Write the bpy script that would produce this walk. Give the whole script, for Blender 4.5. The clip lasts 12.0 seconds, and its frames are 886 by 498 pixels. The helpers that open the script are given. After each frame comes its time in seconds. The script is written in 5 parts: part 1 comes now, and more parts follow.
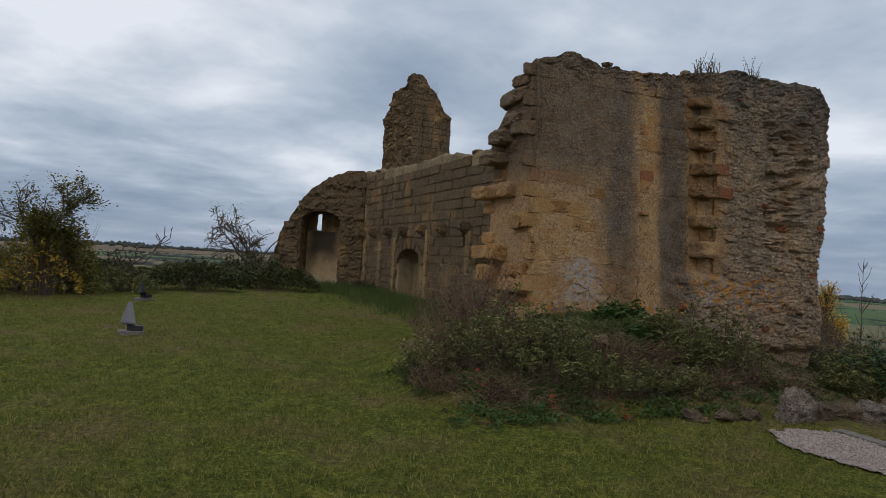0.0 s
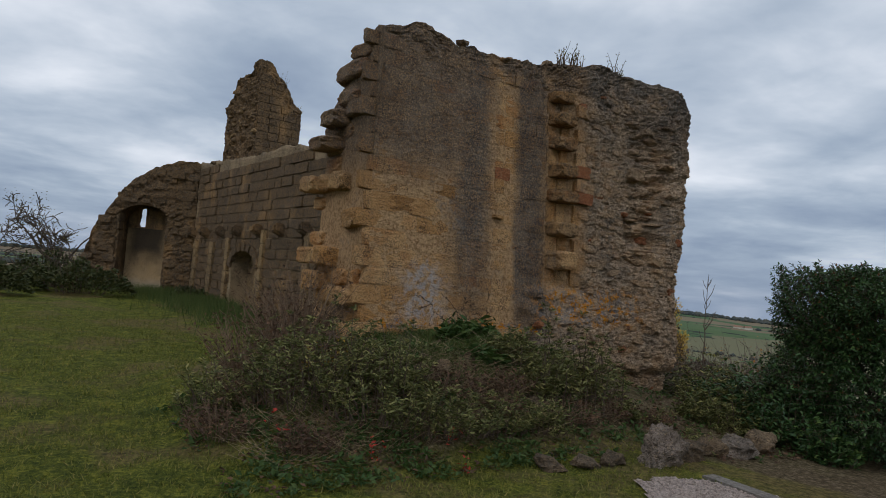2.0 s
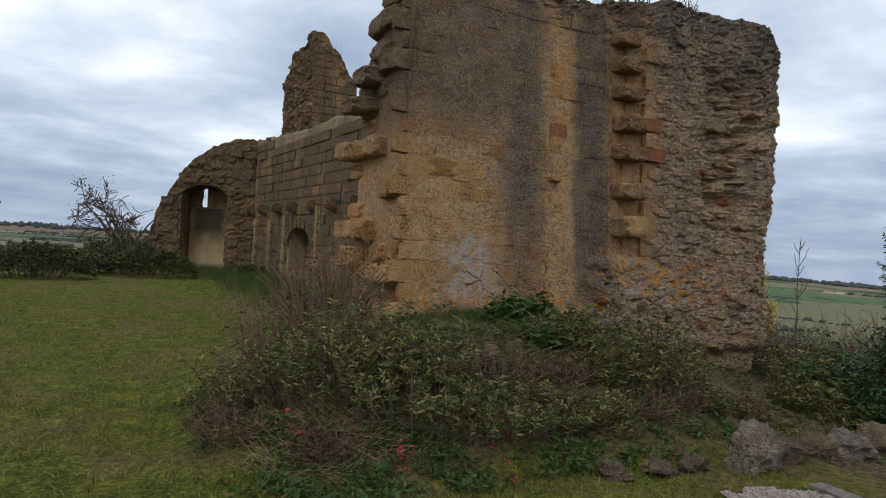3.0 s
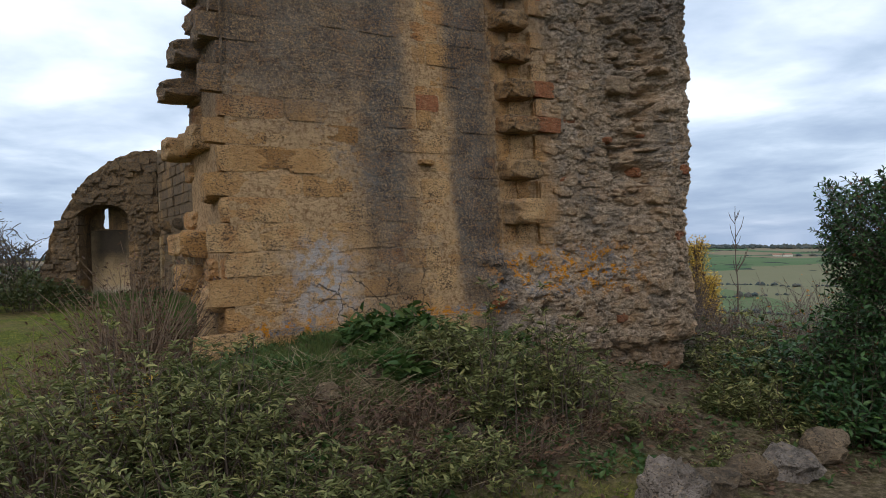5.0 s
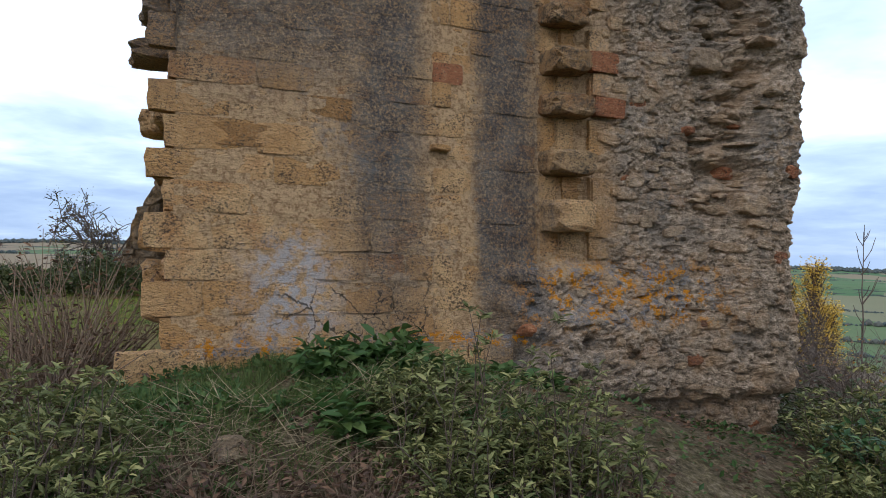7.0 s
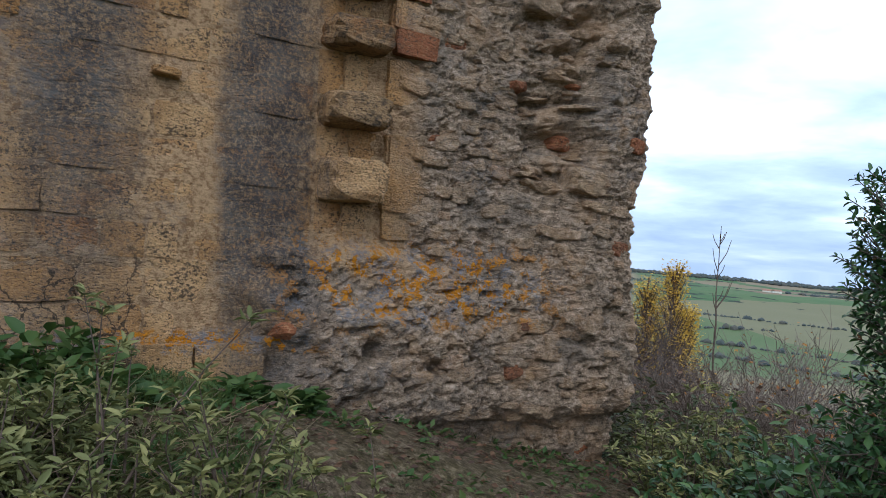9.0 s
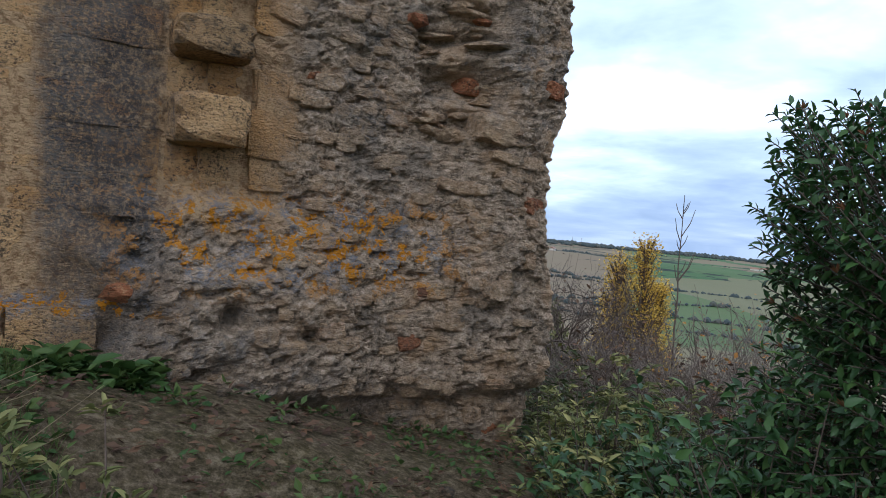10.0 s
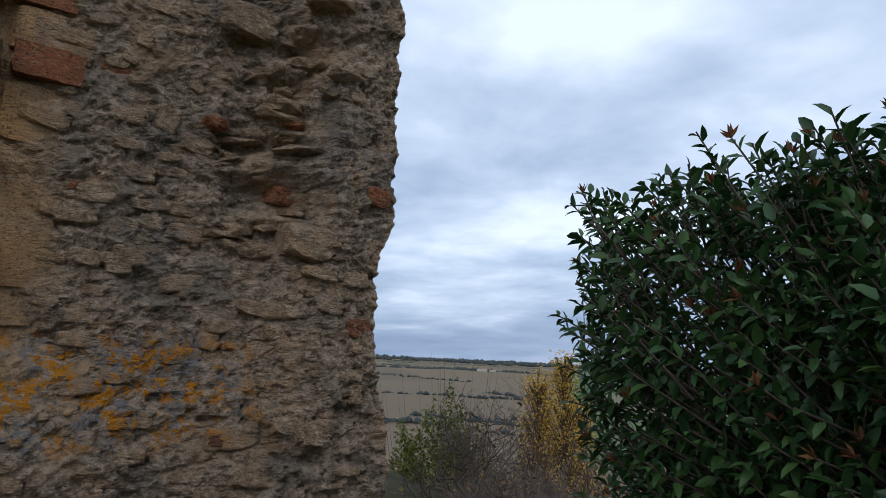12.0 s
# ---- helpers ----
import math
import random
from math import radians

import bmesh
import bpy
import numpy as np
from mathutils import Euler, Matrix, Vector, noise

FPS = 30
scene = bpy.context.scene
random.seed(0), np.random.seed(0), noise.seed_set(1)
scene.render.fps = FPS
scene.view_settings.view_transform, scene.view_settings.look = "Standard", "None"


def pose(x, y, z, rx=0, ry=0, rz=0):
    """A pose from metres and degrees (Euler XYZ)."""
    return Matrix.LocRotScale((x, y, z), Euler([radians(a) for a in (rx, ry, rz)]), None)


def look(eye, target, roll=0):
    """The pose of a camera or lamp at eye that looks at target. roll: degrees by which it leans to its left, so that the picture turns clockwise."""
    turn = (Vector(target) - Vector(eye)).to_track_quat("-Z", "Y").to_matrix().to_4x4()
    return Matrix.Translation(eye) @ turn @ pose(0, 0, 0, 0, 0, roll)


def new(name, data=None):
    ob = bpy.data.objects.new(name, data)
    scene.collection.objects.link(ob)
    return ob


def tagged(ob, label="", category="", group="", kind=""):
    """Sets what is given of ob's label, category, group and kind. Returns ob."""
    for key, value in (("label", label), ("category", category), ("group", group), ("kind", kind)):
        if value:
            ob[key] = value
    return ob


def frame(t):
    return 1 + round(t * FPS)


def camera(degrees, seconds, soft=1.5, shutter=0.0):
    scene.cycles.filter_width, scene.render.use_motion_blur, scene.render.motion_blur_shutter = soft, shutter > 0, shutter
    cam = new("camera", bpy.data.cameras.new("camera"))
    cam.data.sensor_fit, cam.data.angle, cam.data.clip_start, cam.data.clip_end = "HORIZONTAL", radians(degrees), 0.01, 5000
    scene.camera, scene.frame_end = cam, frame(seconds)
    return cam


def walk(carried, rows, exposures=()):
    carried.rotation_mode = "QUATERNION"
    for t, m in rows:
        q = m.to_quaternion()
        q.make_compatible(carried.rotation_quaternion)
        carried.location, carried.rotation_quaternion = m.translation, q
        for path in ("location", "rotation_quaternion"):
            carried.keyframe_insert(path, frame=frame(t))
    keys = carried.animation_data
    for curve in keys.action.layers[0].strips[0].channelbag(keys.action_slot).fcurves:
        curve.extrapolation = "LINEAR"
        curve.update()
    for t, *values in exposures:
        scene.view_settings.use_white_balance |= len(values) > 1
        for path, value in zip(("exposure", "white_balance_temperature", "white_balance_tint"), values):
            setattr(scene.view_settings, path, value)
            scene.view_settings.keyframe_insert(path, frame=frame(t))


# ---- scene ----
cam = camera(66.9, 12.0, soft=0.9)
PATH = [
    (0, (0.385, 0.889, 1.615), (0.32, 2.888, 1.662), 3.3),
    (0.5, (0.432, 1.278, 1.603), (0.525, 3.273, 1.715), 4.5),
    (1, (0.565, 1.777, 1.639), (0.672, 3.774, 1.676), 1.7),
    (1.5, (0.773, 2.163, 1.665), (0.952, 4.154, 1.721), 3.1),
    (2, (0.89, 2.655, 1.634), (1.235, 4.622, 1.735), 4.8),
    (2.5, (1.087, 3.084, 1.59), (1.27, 5.075, 1.611), 3.3),
    (2.7, (1.173, 3.292, 1.625), (1.318, 5.287, 1.631), 3.3),
    (4.3, (2.034, 4.41, 1.731), (2.217, 6.401, 1.729), 1.7),
    (4.5, (2.138, 4.538, 1.706), (2.379, 6.524, 1.71), 1.9),
    (5, (2.469, 4.947, 1.752), (2.732, 6.93, 1.746), -2.0),
    (5.5, (2.759, 5.222, 1.752), (2.74, 7.222, 1.755), 2.1),
    (6, (2.972, 5.599, 1.739), (2.964, 7.597, 1.815), 2.6),
    (6.5, (3.2, 6.006, 1.784), (3.306, 8.003, 1.828), 0.5),
    (7, (3.379, 6.343, 1.789), (3.338, 8.343, 1.795), 1.2),
    (7.2, (3.483, 6.466, 1.75), (3.56, 8.464, 1.732), 0.5),
    (8.8, (4.14, 7.552, 1.586), (4.371, 9.538, 1.623), 4.0),
    (9, (4.317, 7.723, 1.697), (4.599, 9.703, 1.702), 3.6),
    (9.5, (4.755, 7.941, 1.484), (5.004, 9.923, 1.599), 1.7),
    (10, (5.065, 8.176, 1.601), (5.379, 10.151, 1.54), 3.9),
    (10.5, (5.431, 8.414, 1.49), (5.816, 10.373, 1.604), 5.5),
    (10.9, (5.69, 8.551, 1.485), (6.102, 10.507, 1.567), 4.8),
    (11, (5.762, 8.57, 1.48), (6.28, 10.501, 1.542), 6.1),
    (11.1, (5.807, 8.56, 1.482), (6.426, 10.461, 1.535), 6.3),
    (11.5, (5.906, 8.653, 1.567), (6.422, 10.582, 1.681), 2.3),
    (12, (5.897, 8.652, 1.641), (6.372, 10.569, 1.957), 1.0),
]
EXPOSURES = [(0.0, -0.70, 6650, 10), (0.5, -0.84, 6650, 10), (1.0, -0.71, 6600, 10), (2.0, -0.72, 6550, 10), (2.5, -0.36, 6600, 10), (4.5, -0.2, 6500, 10), (5.5, 0.0, 6350, 10), (6.0, 0.0, 6350, 10), (7.0, 0.30, 5950, 10), (9.0, 0.40, 5800, 10), (9.5, 0.24, 5750, 10), (10.5, 0.22, 5800, 10), (11.0, 0.20, 5950, 10), (11.5, 0.28, 5950, 10), (12.0, -0.4, 5950, 10)]
walk(cam, [(t, look(eye, target, roll)) for t, eye, target, roll in PATH], EXPOSURES)

# ---- world and light ----
SUN_EL, SUN_AZ = 38.0, 205.0          # height and compass bearing of the veiled sun
world = bpy.data.worlds.new("world")
scene.world = world
world.use_nodes = True


class Nodes:
    """Short hand for a node tree."""

    def __init__(self, tree):
        self.t = tree

    def add(self, kind, operation="", blend="", feature="", turn=""):
        n = self.t.nodes.new(kind)
        if operation:
            n.operation = operation
        if blend:
            n.data_type, n.blend_type = "RGBA", blend
        if feature:
            n.feature = feature
        if turn:
            n.rotation_type = turn
        return n

    def put(self, socket, value):
        if isinstance(value, bpy.types.NodeSocket):
            self.t.links.new(value, socket)
        elif value is not None:
            if socket.type == "RGBA" and len(value) == 3:
                value = (*value, 1)
            socket.default_value = value

    def math(self, op, a, b=None, c=None, clamp=False):
        n = self.add("ShaderNodeMath", operation=op)
        n.use_clamp = clamp
        for s, v in zip(n.inputs, (a, b, c)):
            self.put(s, v)
        return n.outputs[0]

    def vmath(self, op, a, b=None):
        n = self.add("ShaderNodeVectorMath", operation=op)
        self.put(n.inputs[0], a)
        self.put(n.inputs[1], b)
        return n.outputs[0]

    def noise(self, vec, scale, detail=4.0, rough=0.6, dist=0.0):
        n = self.add("ShaderNodeTexNoise")
        for k, v in (("Vector", vec), ("Scale", scale), ("Detail", detail), ("Roughness", rough), ("Distortion", dist)):
            self.put(n.inputs[k], v)
        return n.outputs["Fac"]

    def voronoi(self, vec, scale, feature="F1", out="Distance", rand=1.0):
        n = self.add("ShaderNodeTexVoronoi", feature=feature)
        self.put(n.inputs["Vector"], vec)
        self.put(n.inputs["Scale"], scale)
        self.put(n.inputs["Randomness"], rand)
        return n.outputs[out]

    def mix(self, fac, a, b, blend="MIX"):
        n = self.add("ShaderNodeMix", blend=blend)
        self.put(n.inputs[0], fac)
        self.put(n.inputs[6], a)
        self.put(n.inputs[7], b)
        return n.outputs[2]

    def step(self, x, lo, hi, a=0.0, b=1.0):
        n = self.add("ShaderNodeMapRange")
        n.interpolation_type = "SMOOTHSTEP"
        for i, v in enumerate((x, lo, hi, a, b)):
            self.put(n.inputs[i], v)
        return n.outputs[0]

    def band(self, x, lo, hi, soft):
        return self.math("MULTIPLY", self.step(x, lo - soft, lo + soft), self.step(x, hi - soft, hi + soft, 1.0, 0.0))

    def ramp(self, fac, stops):
        n = self.add("ShaderNodeValToRGB")
        el = n.color_ramp.elements
        while len(el) < len(stops):
            el.new(0.5)
        for e, (p, c) in zip(el, stops):
            e.position, e.color = p, (*c, 1)
        self.put(n.inputs[0], fac)
        return n.outputs[0]

    def scaled(self, vec, s):
        return self.vmath("MULTIPLY", vec, s)


def build_world():
    w = Nodes(world.node_tree)
    world.node_tree.nodes.clear()
    out = w.add("ShaderNodeOutputWorld")
    sky = w.add("ShaderNodeTexSky")
    sky.sky_type, sky.sun_disc = "NISHITA", False
    sky.sun_elevation, sky.sun_rotation = radians(SUN_EL), radians(SUN_AZ)
    clear = w.add("ShaderNodeBackground")
    w.put(clear.inputs[0], sky.outputs[0])
    clear.inputs[1].default_value = 0.10
    xyz = w.add("ShaderNodeSeparateXYZ")
    w.put(xyz.inputs[0], w.add("ShaderNodeTexCoord").outputs["Generated"])
    height = w.math("MAXIMUM", xyz.outputs[2], 0.0)
    deep = w.math("ADD", height, 0.13)
    flat = w.add("ShaderNodeCombineXYZ")
    w.put(flat.inputs[0], w.math("DIVIDE", xyz.outputs[0], deep))
    w.put(flat.inputs[1], w.math("DIVIDE", xyz.outputs[1], deep))
    p = flat.outputs[0]
    big = w.noise(w.vmath("ADD", p, (7.3, 2.1, 0.0)), 0.55, 5.0, 0.52, 0.25)
    small = w.noise(w.vmath("ADD", p, (1.0, 5.0, 3.0)), 1.9, 5.0, 0.55, 0.2)
    both = w.math("ADD", w.math("MULTIPLY", big, 0.68), w.math("MULTIPLY", small, 0.32))
    both = w.math("ADD", both, w.math("MULTIPLY", w.step(height, 0.02, 0.5), 0.10))
    col = w.ramp(both, [(0.36, (0.28, 0.36, 0.50)), (0.46, (0.41, 0.50, 0.63)), (0.54, (0.575, 0.66, 0.78)), (0.64, (0.86, 0.92, 1.02))])
    col = w.mix(w.step(height, 0.0, 0.10, 0.7, 0.0), col, (0.21, 0.29, 0.44))
    cloud = w.add("ShaderNodeBackground")
    w.put(cloud.inputs[0], col)
    cloud.inputs[1].default_value = 1.5
    mixed = w.add("ShaderNodeMixShader")
    mixed.inputs[0].default_value = 0.93
    w.put(mixed.inputs[1], clear.outputs[0])
    w.put(mixed.inputs[2], cloud.outputs[0])
    w.put(out.inputs[0], mixed.outputs[0])


build_world()
sun = new("sun", bpy.data.lights.new("sun", "SUN"))
sun.data.energy, sun.data.angle, sun.data.color = 0.6, radians(25), (1.0, 0.95, 0.87)
sun.matrix_world = look((0, 0, 60), (60 * math.sin(radians(SUN_AZ + 180)) / math.tan(radians(SUN_EL)), 60 * math.cos(radians(SUN_AZ + 180)) / math.tan(radians(SUN_EL)), 0))

# ---- materials ----
FRONT_AT, FRONT_TURN = (1.45, 10.86), 24.0   # foot of the front wall's corner, and its bearing


def material(name):
    m = bpy.data.materials.new(name)
    m.use_nodes = True
    n = Nodes(m.node_tree)
    return m, n, m.node_tree.nodes["Principled BSDF"]


def position(n):
    return n.add("ShaderNodeNewGeometry").outputs["Position"]


def bump(n, bsdf, height, strength, distance):
    b = n.add("ShaderNodeBump")
    b.inputs["Strength"].default_value, b.inputs["Distance"].default_value = strength, distance
    n.put(b.inputs["Height"], height)
    n.put(bsdf.inputs["Normal"], b.outputs[0])


def stone_relief(n, bsdf, p, strength=0.9):
    layers = n.scaled(p, (1.0, 1.0, 1.9))
    a = n.noise(layers, 9.0, 9.0, 0.72)
    b = n.noise(layers, 45.0, 6.0, 0.75)
    pits = n.step(n.voronoi(layers, 26.0), 0.08, 0.3)
    h = n.math("ADD", n.math("MULTIPLY", a, 1.0), n.math("MULTIPLY", b, 0.55))
    h = n.math("ADD", h, n.math("MULTIPLY", pits, 0.25))
    bump(n, bsdf, h, strength, 0.085)
    bsdf.inputs["Roughness"].default_value = 0.93
    bsdf.inputs["Specular IOR Level"].default_value = 0.2


OCHRES = [(0.0, (0.52, 0.225, 0.062)), (0.2, (0.66, 0.345, 0.120)), (0.4, (0.58, 0.315, 0.125)), (0.58, (0.74, 0.455, 0.215)), (0.78, (0.52, 0.215, 0.058)), (1.0, (0.66, 0.42, 0.215))]


def stone_base(n, p, warm):
    """Sandstone with a hue for each block, cloudy patches and dark pits."""
    rnd = n.add("ShaderNodeObjectInfo").outputs["Random"]
    patch = n.noise(p, 2.3, 5.0, 0.6)
    pick = n.math("ADD", n.math("MULTIPLY", rnd, 0.36), n.math("MULTIPLY", patch, 0.85))
    pick = n.math("SUBTRACT", pick, 0.1, clamp=True)
    col = n.ramp(pick, warm)
    fine = n.noise(n.scaled(p, (1, 1, 1.6)), 30.0, 6.0, 0.72)
    col = n.mix(n.step(fine, 0.52, 0.66, 0.0, 0.45), col, (0.72, 0.48, 0.25))
    col = n.mix(n.step(fine, 0.47, 0.33, 0.0, 0.6), col, (0.14, 0.09, 0.05))
    speck = n.math("ADD", n.noise(n.scaled(p, (1, 1, 1.4)), 46.0, 6.0, 0.75), n.math("MULTIPLY", n.math("SUBTRACT", n.noise(p, 3.3, 4.0), 0.5), 0.35))
    col = n.mix(n.step(speck, 0.47, 0.38, 0.0, 0.85), col, (0.07, 0.055, 0.04))
    pit = n.voronoi(n.scaled(p, (1, 1, 1.3)), 52.0)
    some = n.step(n.noise(p, 6.0, 5.0, 0.7), 0.44, 0.60)
    col = n.mix(n.math("MULTIPLY", n.step(pit, 0.30, 0.12), n.math("MULTIPLY", some, 0.7)), col, (0.045, 0.034, 0.025))
    return col, fine


def front_stone(name, mortar):
    m, n, bsdf = material(name)
    p = position(n)
    rel = n.vmath("SUBTRACT", p, (*FRONT_AT, 0.0))
    rot = n.add("ShaderNodeVectorRotate", turn="Z_AXIS")
    n.put(rot.inputs["Vector"], rel)
    rot.inputs["Angle"].default_value = radians(-FRONT_TURN)
    xyz = n.add("ShaderNodeSeparateXYZ")
    n.put(xyz.inputs[0], rot.outputs[0])
    u, z = xyz.outputs[0], xyz.outputs[2]
    col, fine = stone_base(n, p, OCHRES)
    if mortar:
        col = n.mix(n.step(n.noise(p, 26.0, 6.0, 0.75), 0.38, 0.56), (0.36, 0.205, 0.095), (0.66, 0.425, 0.225))
    # rubble and mortar of the broken end are paler and greyer
    wob = n.math("SUBTRACT", n.noise(p, 3.0, 5.0, 0.65), 0.5)
    uw = n.math("ADD", u, n.math("MULTIPLY", wob, 0.55))
    zw = n.math("ADD", z, n.math("MULTIPLY", wob, 0.6))
    rub = n.math("MAXIMUM", n.step(uw, 3.35, 3.75), n.math("MULTIPLY", n.step(uw, 2.5, 2.75), n.step(zw, 1.65, 1.5)))
    mottled = n.ramp(n.noise(n.scaled(p, (1, 1, 1.25)), 17.0, 10.0, 0.82), [(0.37, (0.055, 0.045, 0.036)), (0.44, (0.25, 0.190, 0.135)), (0.51, (0.46, 0.335, 0.225)), (0.62, (0.74, 0.575, 0.43))])
    tint = n.noise(n.vmath("ADD", p, (3.0, 8.0, 1.0)), 2.6, 5.0, 0.65)
    mottled = n.mix(n.step(tint, 0.52, 0.64, 0.0, 0.5), mottled, (0.56, 0.35, 0.19))
    mottled = n.mix(n.step(tint, 0.47, 0.36, 0.0, 0.55), mottled, (0.185, 0.165, 0.14))
    col = n.mix(n.math("MULTIPLY", rub, 0.92 if mortar else 0.72), col, mottled)
    # sooty run-off streaks with a washed pale strip between them
    run = n.math("SUBTRACT", n.noise(n.scaled(p, (5.0, 5.0, 0.8)), 1.0, 5.0, 0.62), 0.5)
    us = n.math("ADD", n.math("ADD", u, n.math("MULTIPLY", run, 0.35)), n.math("MULTIPLY", n.math("SUBTRACT", n.noise(p, 13.0, 6.0, 0.75), 0.5), 0.30))
    left = n.math("MULTIPLY", n.band(us, 1.25, 1.90, 0.26), n.step(zw, 1.2, 2.4, 0.55, 1.0))
    high = n.math("MULTIPLY", n.band(us, -0.6, 1.90, 0.3), n.step(zw, 2.6, 3.5))
    right = n.math("MULTIPLY", n.band(us, 2.34, 2.93, 0.11), n.step(zw, 0.9, 1.6, 0.6, 1.0))
    crest = n.math("MULTIPLY", n.step(zw, 3.5, 4.9), n.step(n.noise(p, 1.7, 4.0), 0.32, 0.55))
    pale = n.math("SUBTRACT", 1.0, n.math("MULTIPLY", n.band(us, 1.96, 2.27, 0.09), n.step(zw, 4.7, 4.4)), clamp=True)
    soot = n.math("MAXIMUM", n.math("MAXIMUM", left, n.math("MULTIPLY", high, 0.9)), n.math("MAXIMUM", right, n.math("MULTIPLY", crest, 0.95)))
    soot = n.math("MULTIPLY", soot, pale)
    grain = n.step(n.noise(p, 40.0, 9.0, 0.85), 0.45, 0.60, 1.0, 0.38)
    soot_col = n.mix(n.step(n.noise(p, 4.0, 4.0), 0.4, 0.62), (0.064, 0.064, 0.067), (0.135, 0.127, 0.119))
    col = n.mix(n.math("MULTIPLY", n.math("MULTIPLY", soot, grain), 0.93), col, soot_col)
    # grey bloom, limewash and lichen
    grey = n.math("MULTIPLY", n.step(n.noise(p, 1.3, 6.0, 0.7), 0.52, 0.68), n.step(n.noise(p, 14.0, 5.0, 0.7), 0.42, 0.6))
    col = n.mix(n.math("MULTIPLY", grey, 0.6), col, (0.20, 0.19, 0.18))
    wash = n.math("MULTIPLY", n.band(uw, 0.52, 1.12, 0.22), n.band(zw, 1.12, 1.82, 0.14))
    wash = n.math("MULTIPLY", wash, n.step(n.noise(p, 11.0, 7.0, 0.72), 0.42, 0.58))
    col = n.mix(n.math("MULTIPLY", wash, 0.8), col, (0.56, 0.53, 0.53))
    zone = n.math("MULTIPLY", n.band(u, 2.75, 4.65, 0.35), n.band(z, 1.18, 1.72, 0.13))
    sill = n.math("MULTIPLY", n.band(u, 0.1, 2.9, 0.2), n.band(z, 1.02, 1.15, 0.03))
    zone = n.math("MAXIMUM", zone, sill)
    lich = n.math("MULTIPLY", n.step(n.noise(p, 7.5, 5.0, 0.7), 0.535, 0.55), n.step(n.noise(p, 40.0, 4.0, 0.7), 0.42, 0.48))
    white = n.math("MULTIPLY", n.step(n.noise(n.vmath("ADD", p, (9.0, 4.0, 2.0)), 6.0, 5.0, 0.65), 0.50, 0.58), n.step(fine, 0.42, 0.56))
    col = n.mix(n.math("MULTIPLY", n.math("MULTIPLY", white, zone), 0.82), col, (0.25, 0.255, 0.28))
    col = n.mix(n.math("MULTIPLY", n.math("MULTIPLY", lich, zone), 0.97), col, (0.70, 0.27, 0.008))
    shift = n.add("ShaderNodeCombineXYZ")
    n.put(shift.inputs[0], n.math("MULTIPLY", wob, 0.5))
    n.put(shift.inputs[2], n.math("MULTIPLY", run, 0.3))
    bent = n.vmath("ADD", p, shift.outputs[0])
    crack = n.step(n.voronoi(bent, 3.1, "DISTANCE_TO_EDGE"), 0.022, 0.008)
    crack = n.math("MULTIPLY", crack, n.math("MULTIPLY", n.band(uw, 0.7, 1.9, 0.12), n.band(zw, 0.85, 1.55, 0.1)))
    col = n.mix(n.math("MULTIPLY", crack, 0.85), col, (0.05, 0.04, 0.03))
    n.put(bsdf.inputs["Base Color"], col)
    stone_relief(n, bsdf, p, 1.0)
    return m


def weathered_stone(name, ramp, soot_amount, lo=0.42, hi=0.62):
    m, n, bsdf = material(name)
    p = position(n)
    col, fine = stone_base(n, p, ramp)
    s = n.step(n.noise(n.scaled(p, (1.0, 1.0, 0.5)), 1.1, 6.0, 0.66), lo, hi)
    s = n.math("MULTIPLY", s, n.step(n.noise(p, 15.0, 5.0, 0.72), 0.36, 0.55, 1.0, 0.5))
    col = n.mix(n.math("MULTIPLY", s, soot_amount), col, (0.075, 0.062, 0.048))
    n.put(bsdf.inputs["Base Color"], col)
    stone_relief(n, bsdf, p, 0.9)
    return m


def smoky_stone():
    """Plaster with a plume of old soot above the hearth."""
    m, n, bsdf = material("smoke_stained_plaster")
    p = position(n)
    col, fine = stone_base(n, p, [(0.0, (0.44, 0.28, 0.13)), (0.5, (0.52, 0.36, 0.19)), (1.0, (0.50, 0.38, 0.25))])
    xyz = n.add("ShaderNodeSeparateXYZ")
    n.put(xyz.inputs[0], p)
    wob = n.math("SUBTRACT", n.noise(p, 1.6, 5.0), 0.5)
    across = n.math("ADD", xyz.outputs[0], n.math("MULTIPLY", wob, 0.5))
    plume = n.math("MULTIPLY", n.step(n.math("ADD", xyz.outputs[2], wob), 0.9, 2.1), n.band(across, -6.2, -4.8, 0.35))
    col = n.mix(n.math("MULTIPLY", plume, 0.93), col, (0.03, 0.025, 0.02))
    foot = n.step(n.math("ADD", xyz.outputs[2], n.math("MULTIPLY", wob, 0.4)), 1.0, 0.6)
    col = n.mix(n.math("MULTIPLY", foot, 0.6), col, (0.48, 0.42, 0.36))
    n.put(bsdf.inputs["Base Color"], col)
    stone_relief(n, bsdf, p, 0.5)
    return m


def plain(name, colour, rough=0.6, metal=0.0, vary=0.2, scale=12.0, relief=0.25):
    m, n, bsdf = material(name)
    p = position(n)
    f = n.noise(p, scale, 5.0, 0.65)
    dark = tuple(c * (1 - vary) for c in colour)
    light = tuple(min(1, c * (1 + vary)) for c in colour)
    n.put(bsdf.inputs["Base Color"], n.ramp(f, [(0.3, dark), (0.7, light)]))
    bsdf.inputs["Roughness"].default_value, bsdf.inputs["Metallic"].default_value = rough, metal
    bump(n, bsdf, n.noise(p, scale * 5, 4.0), relief, 0.01)
    return m


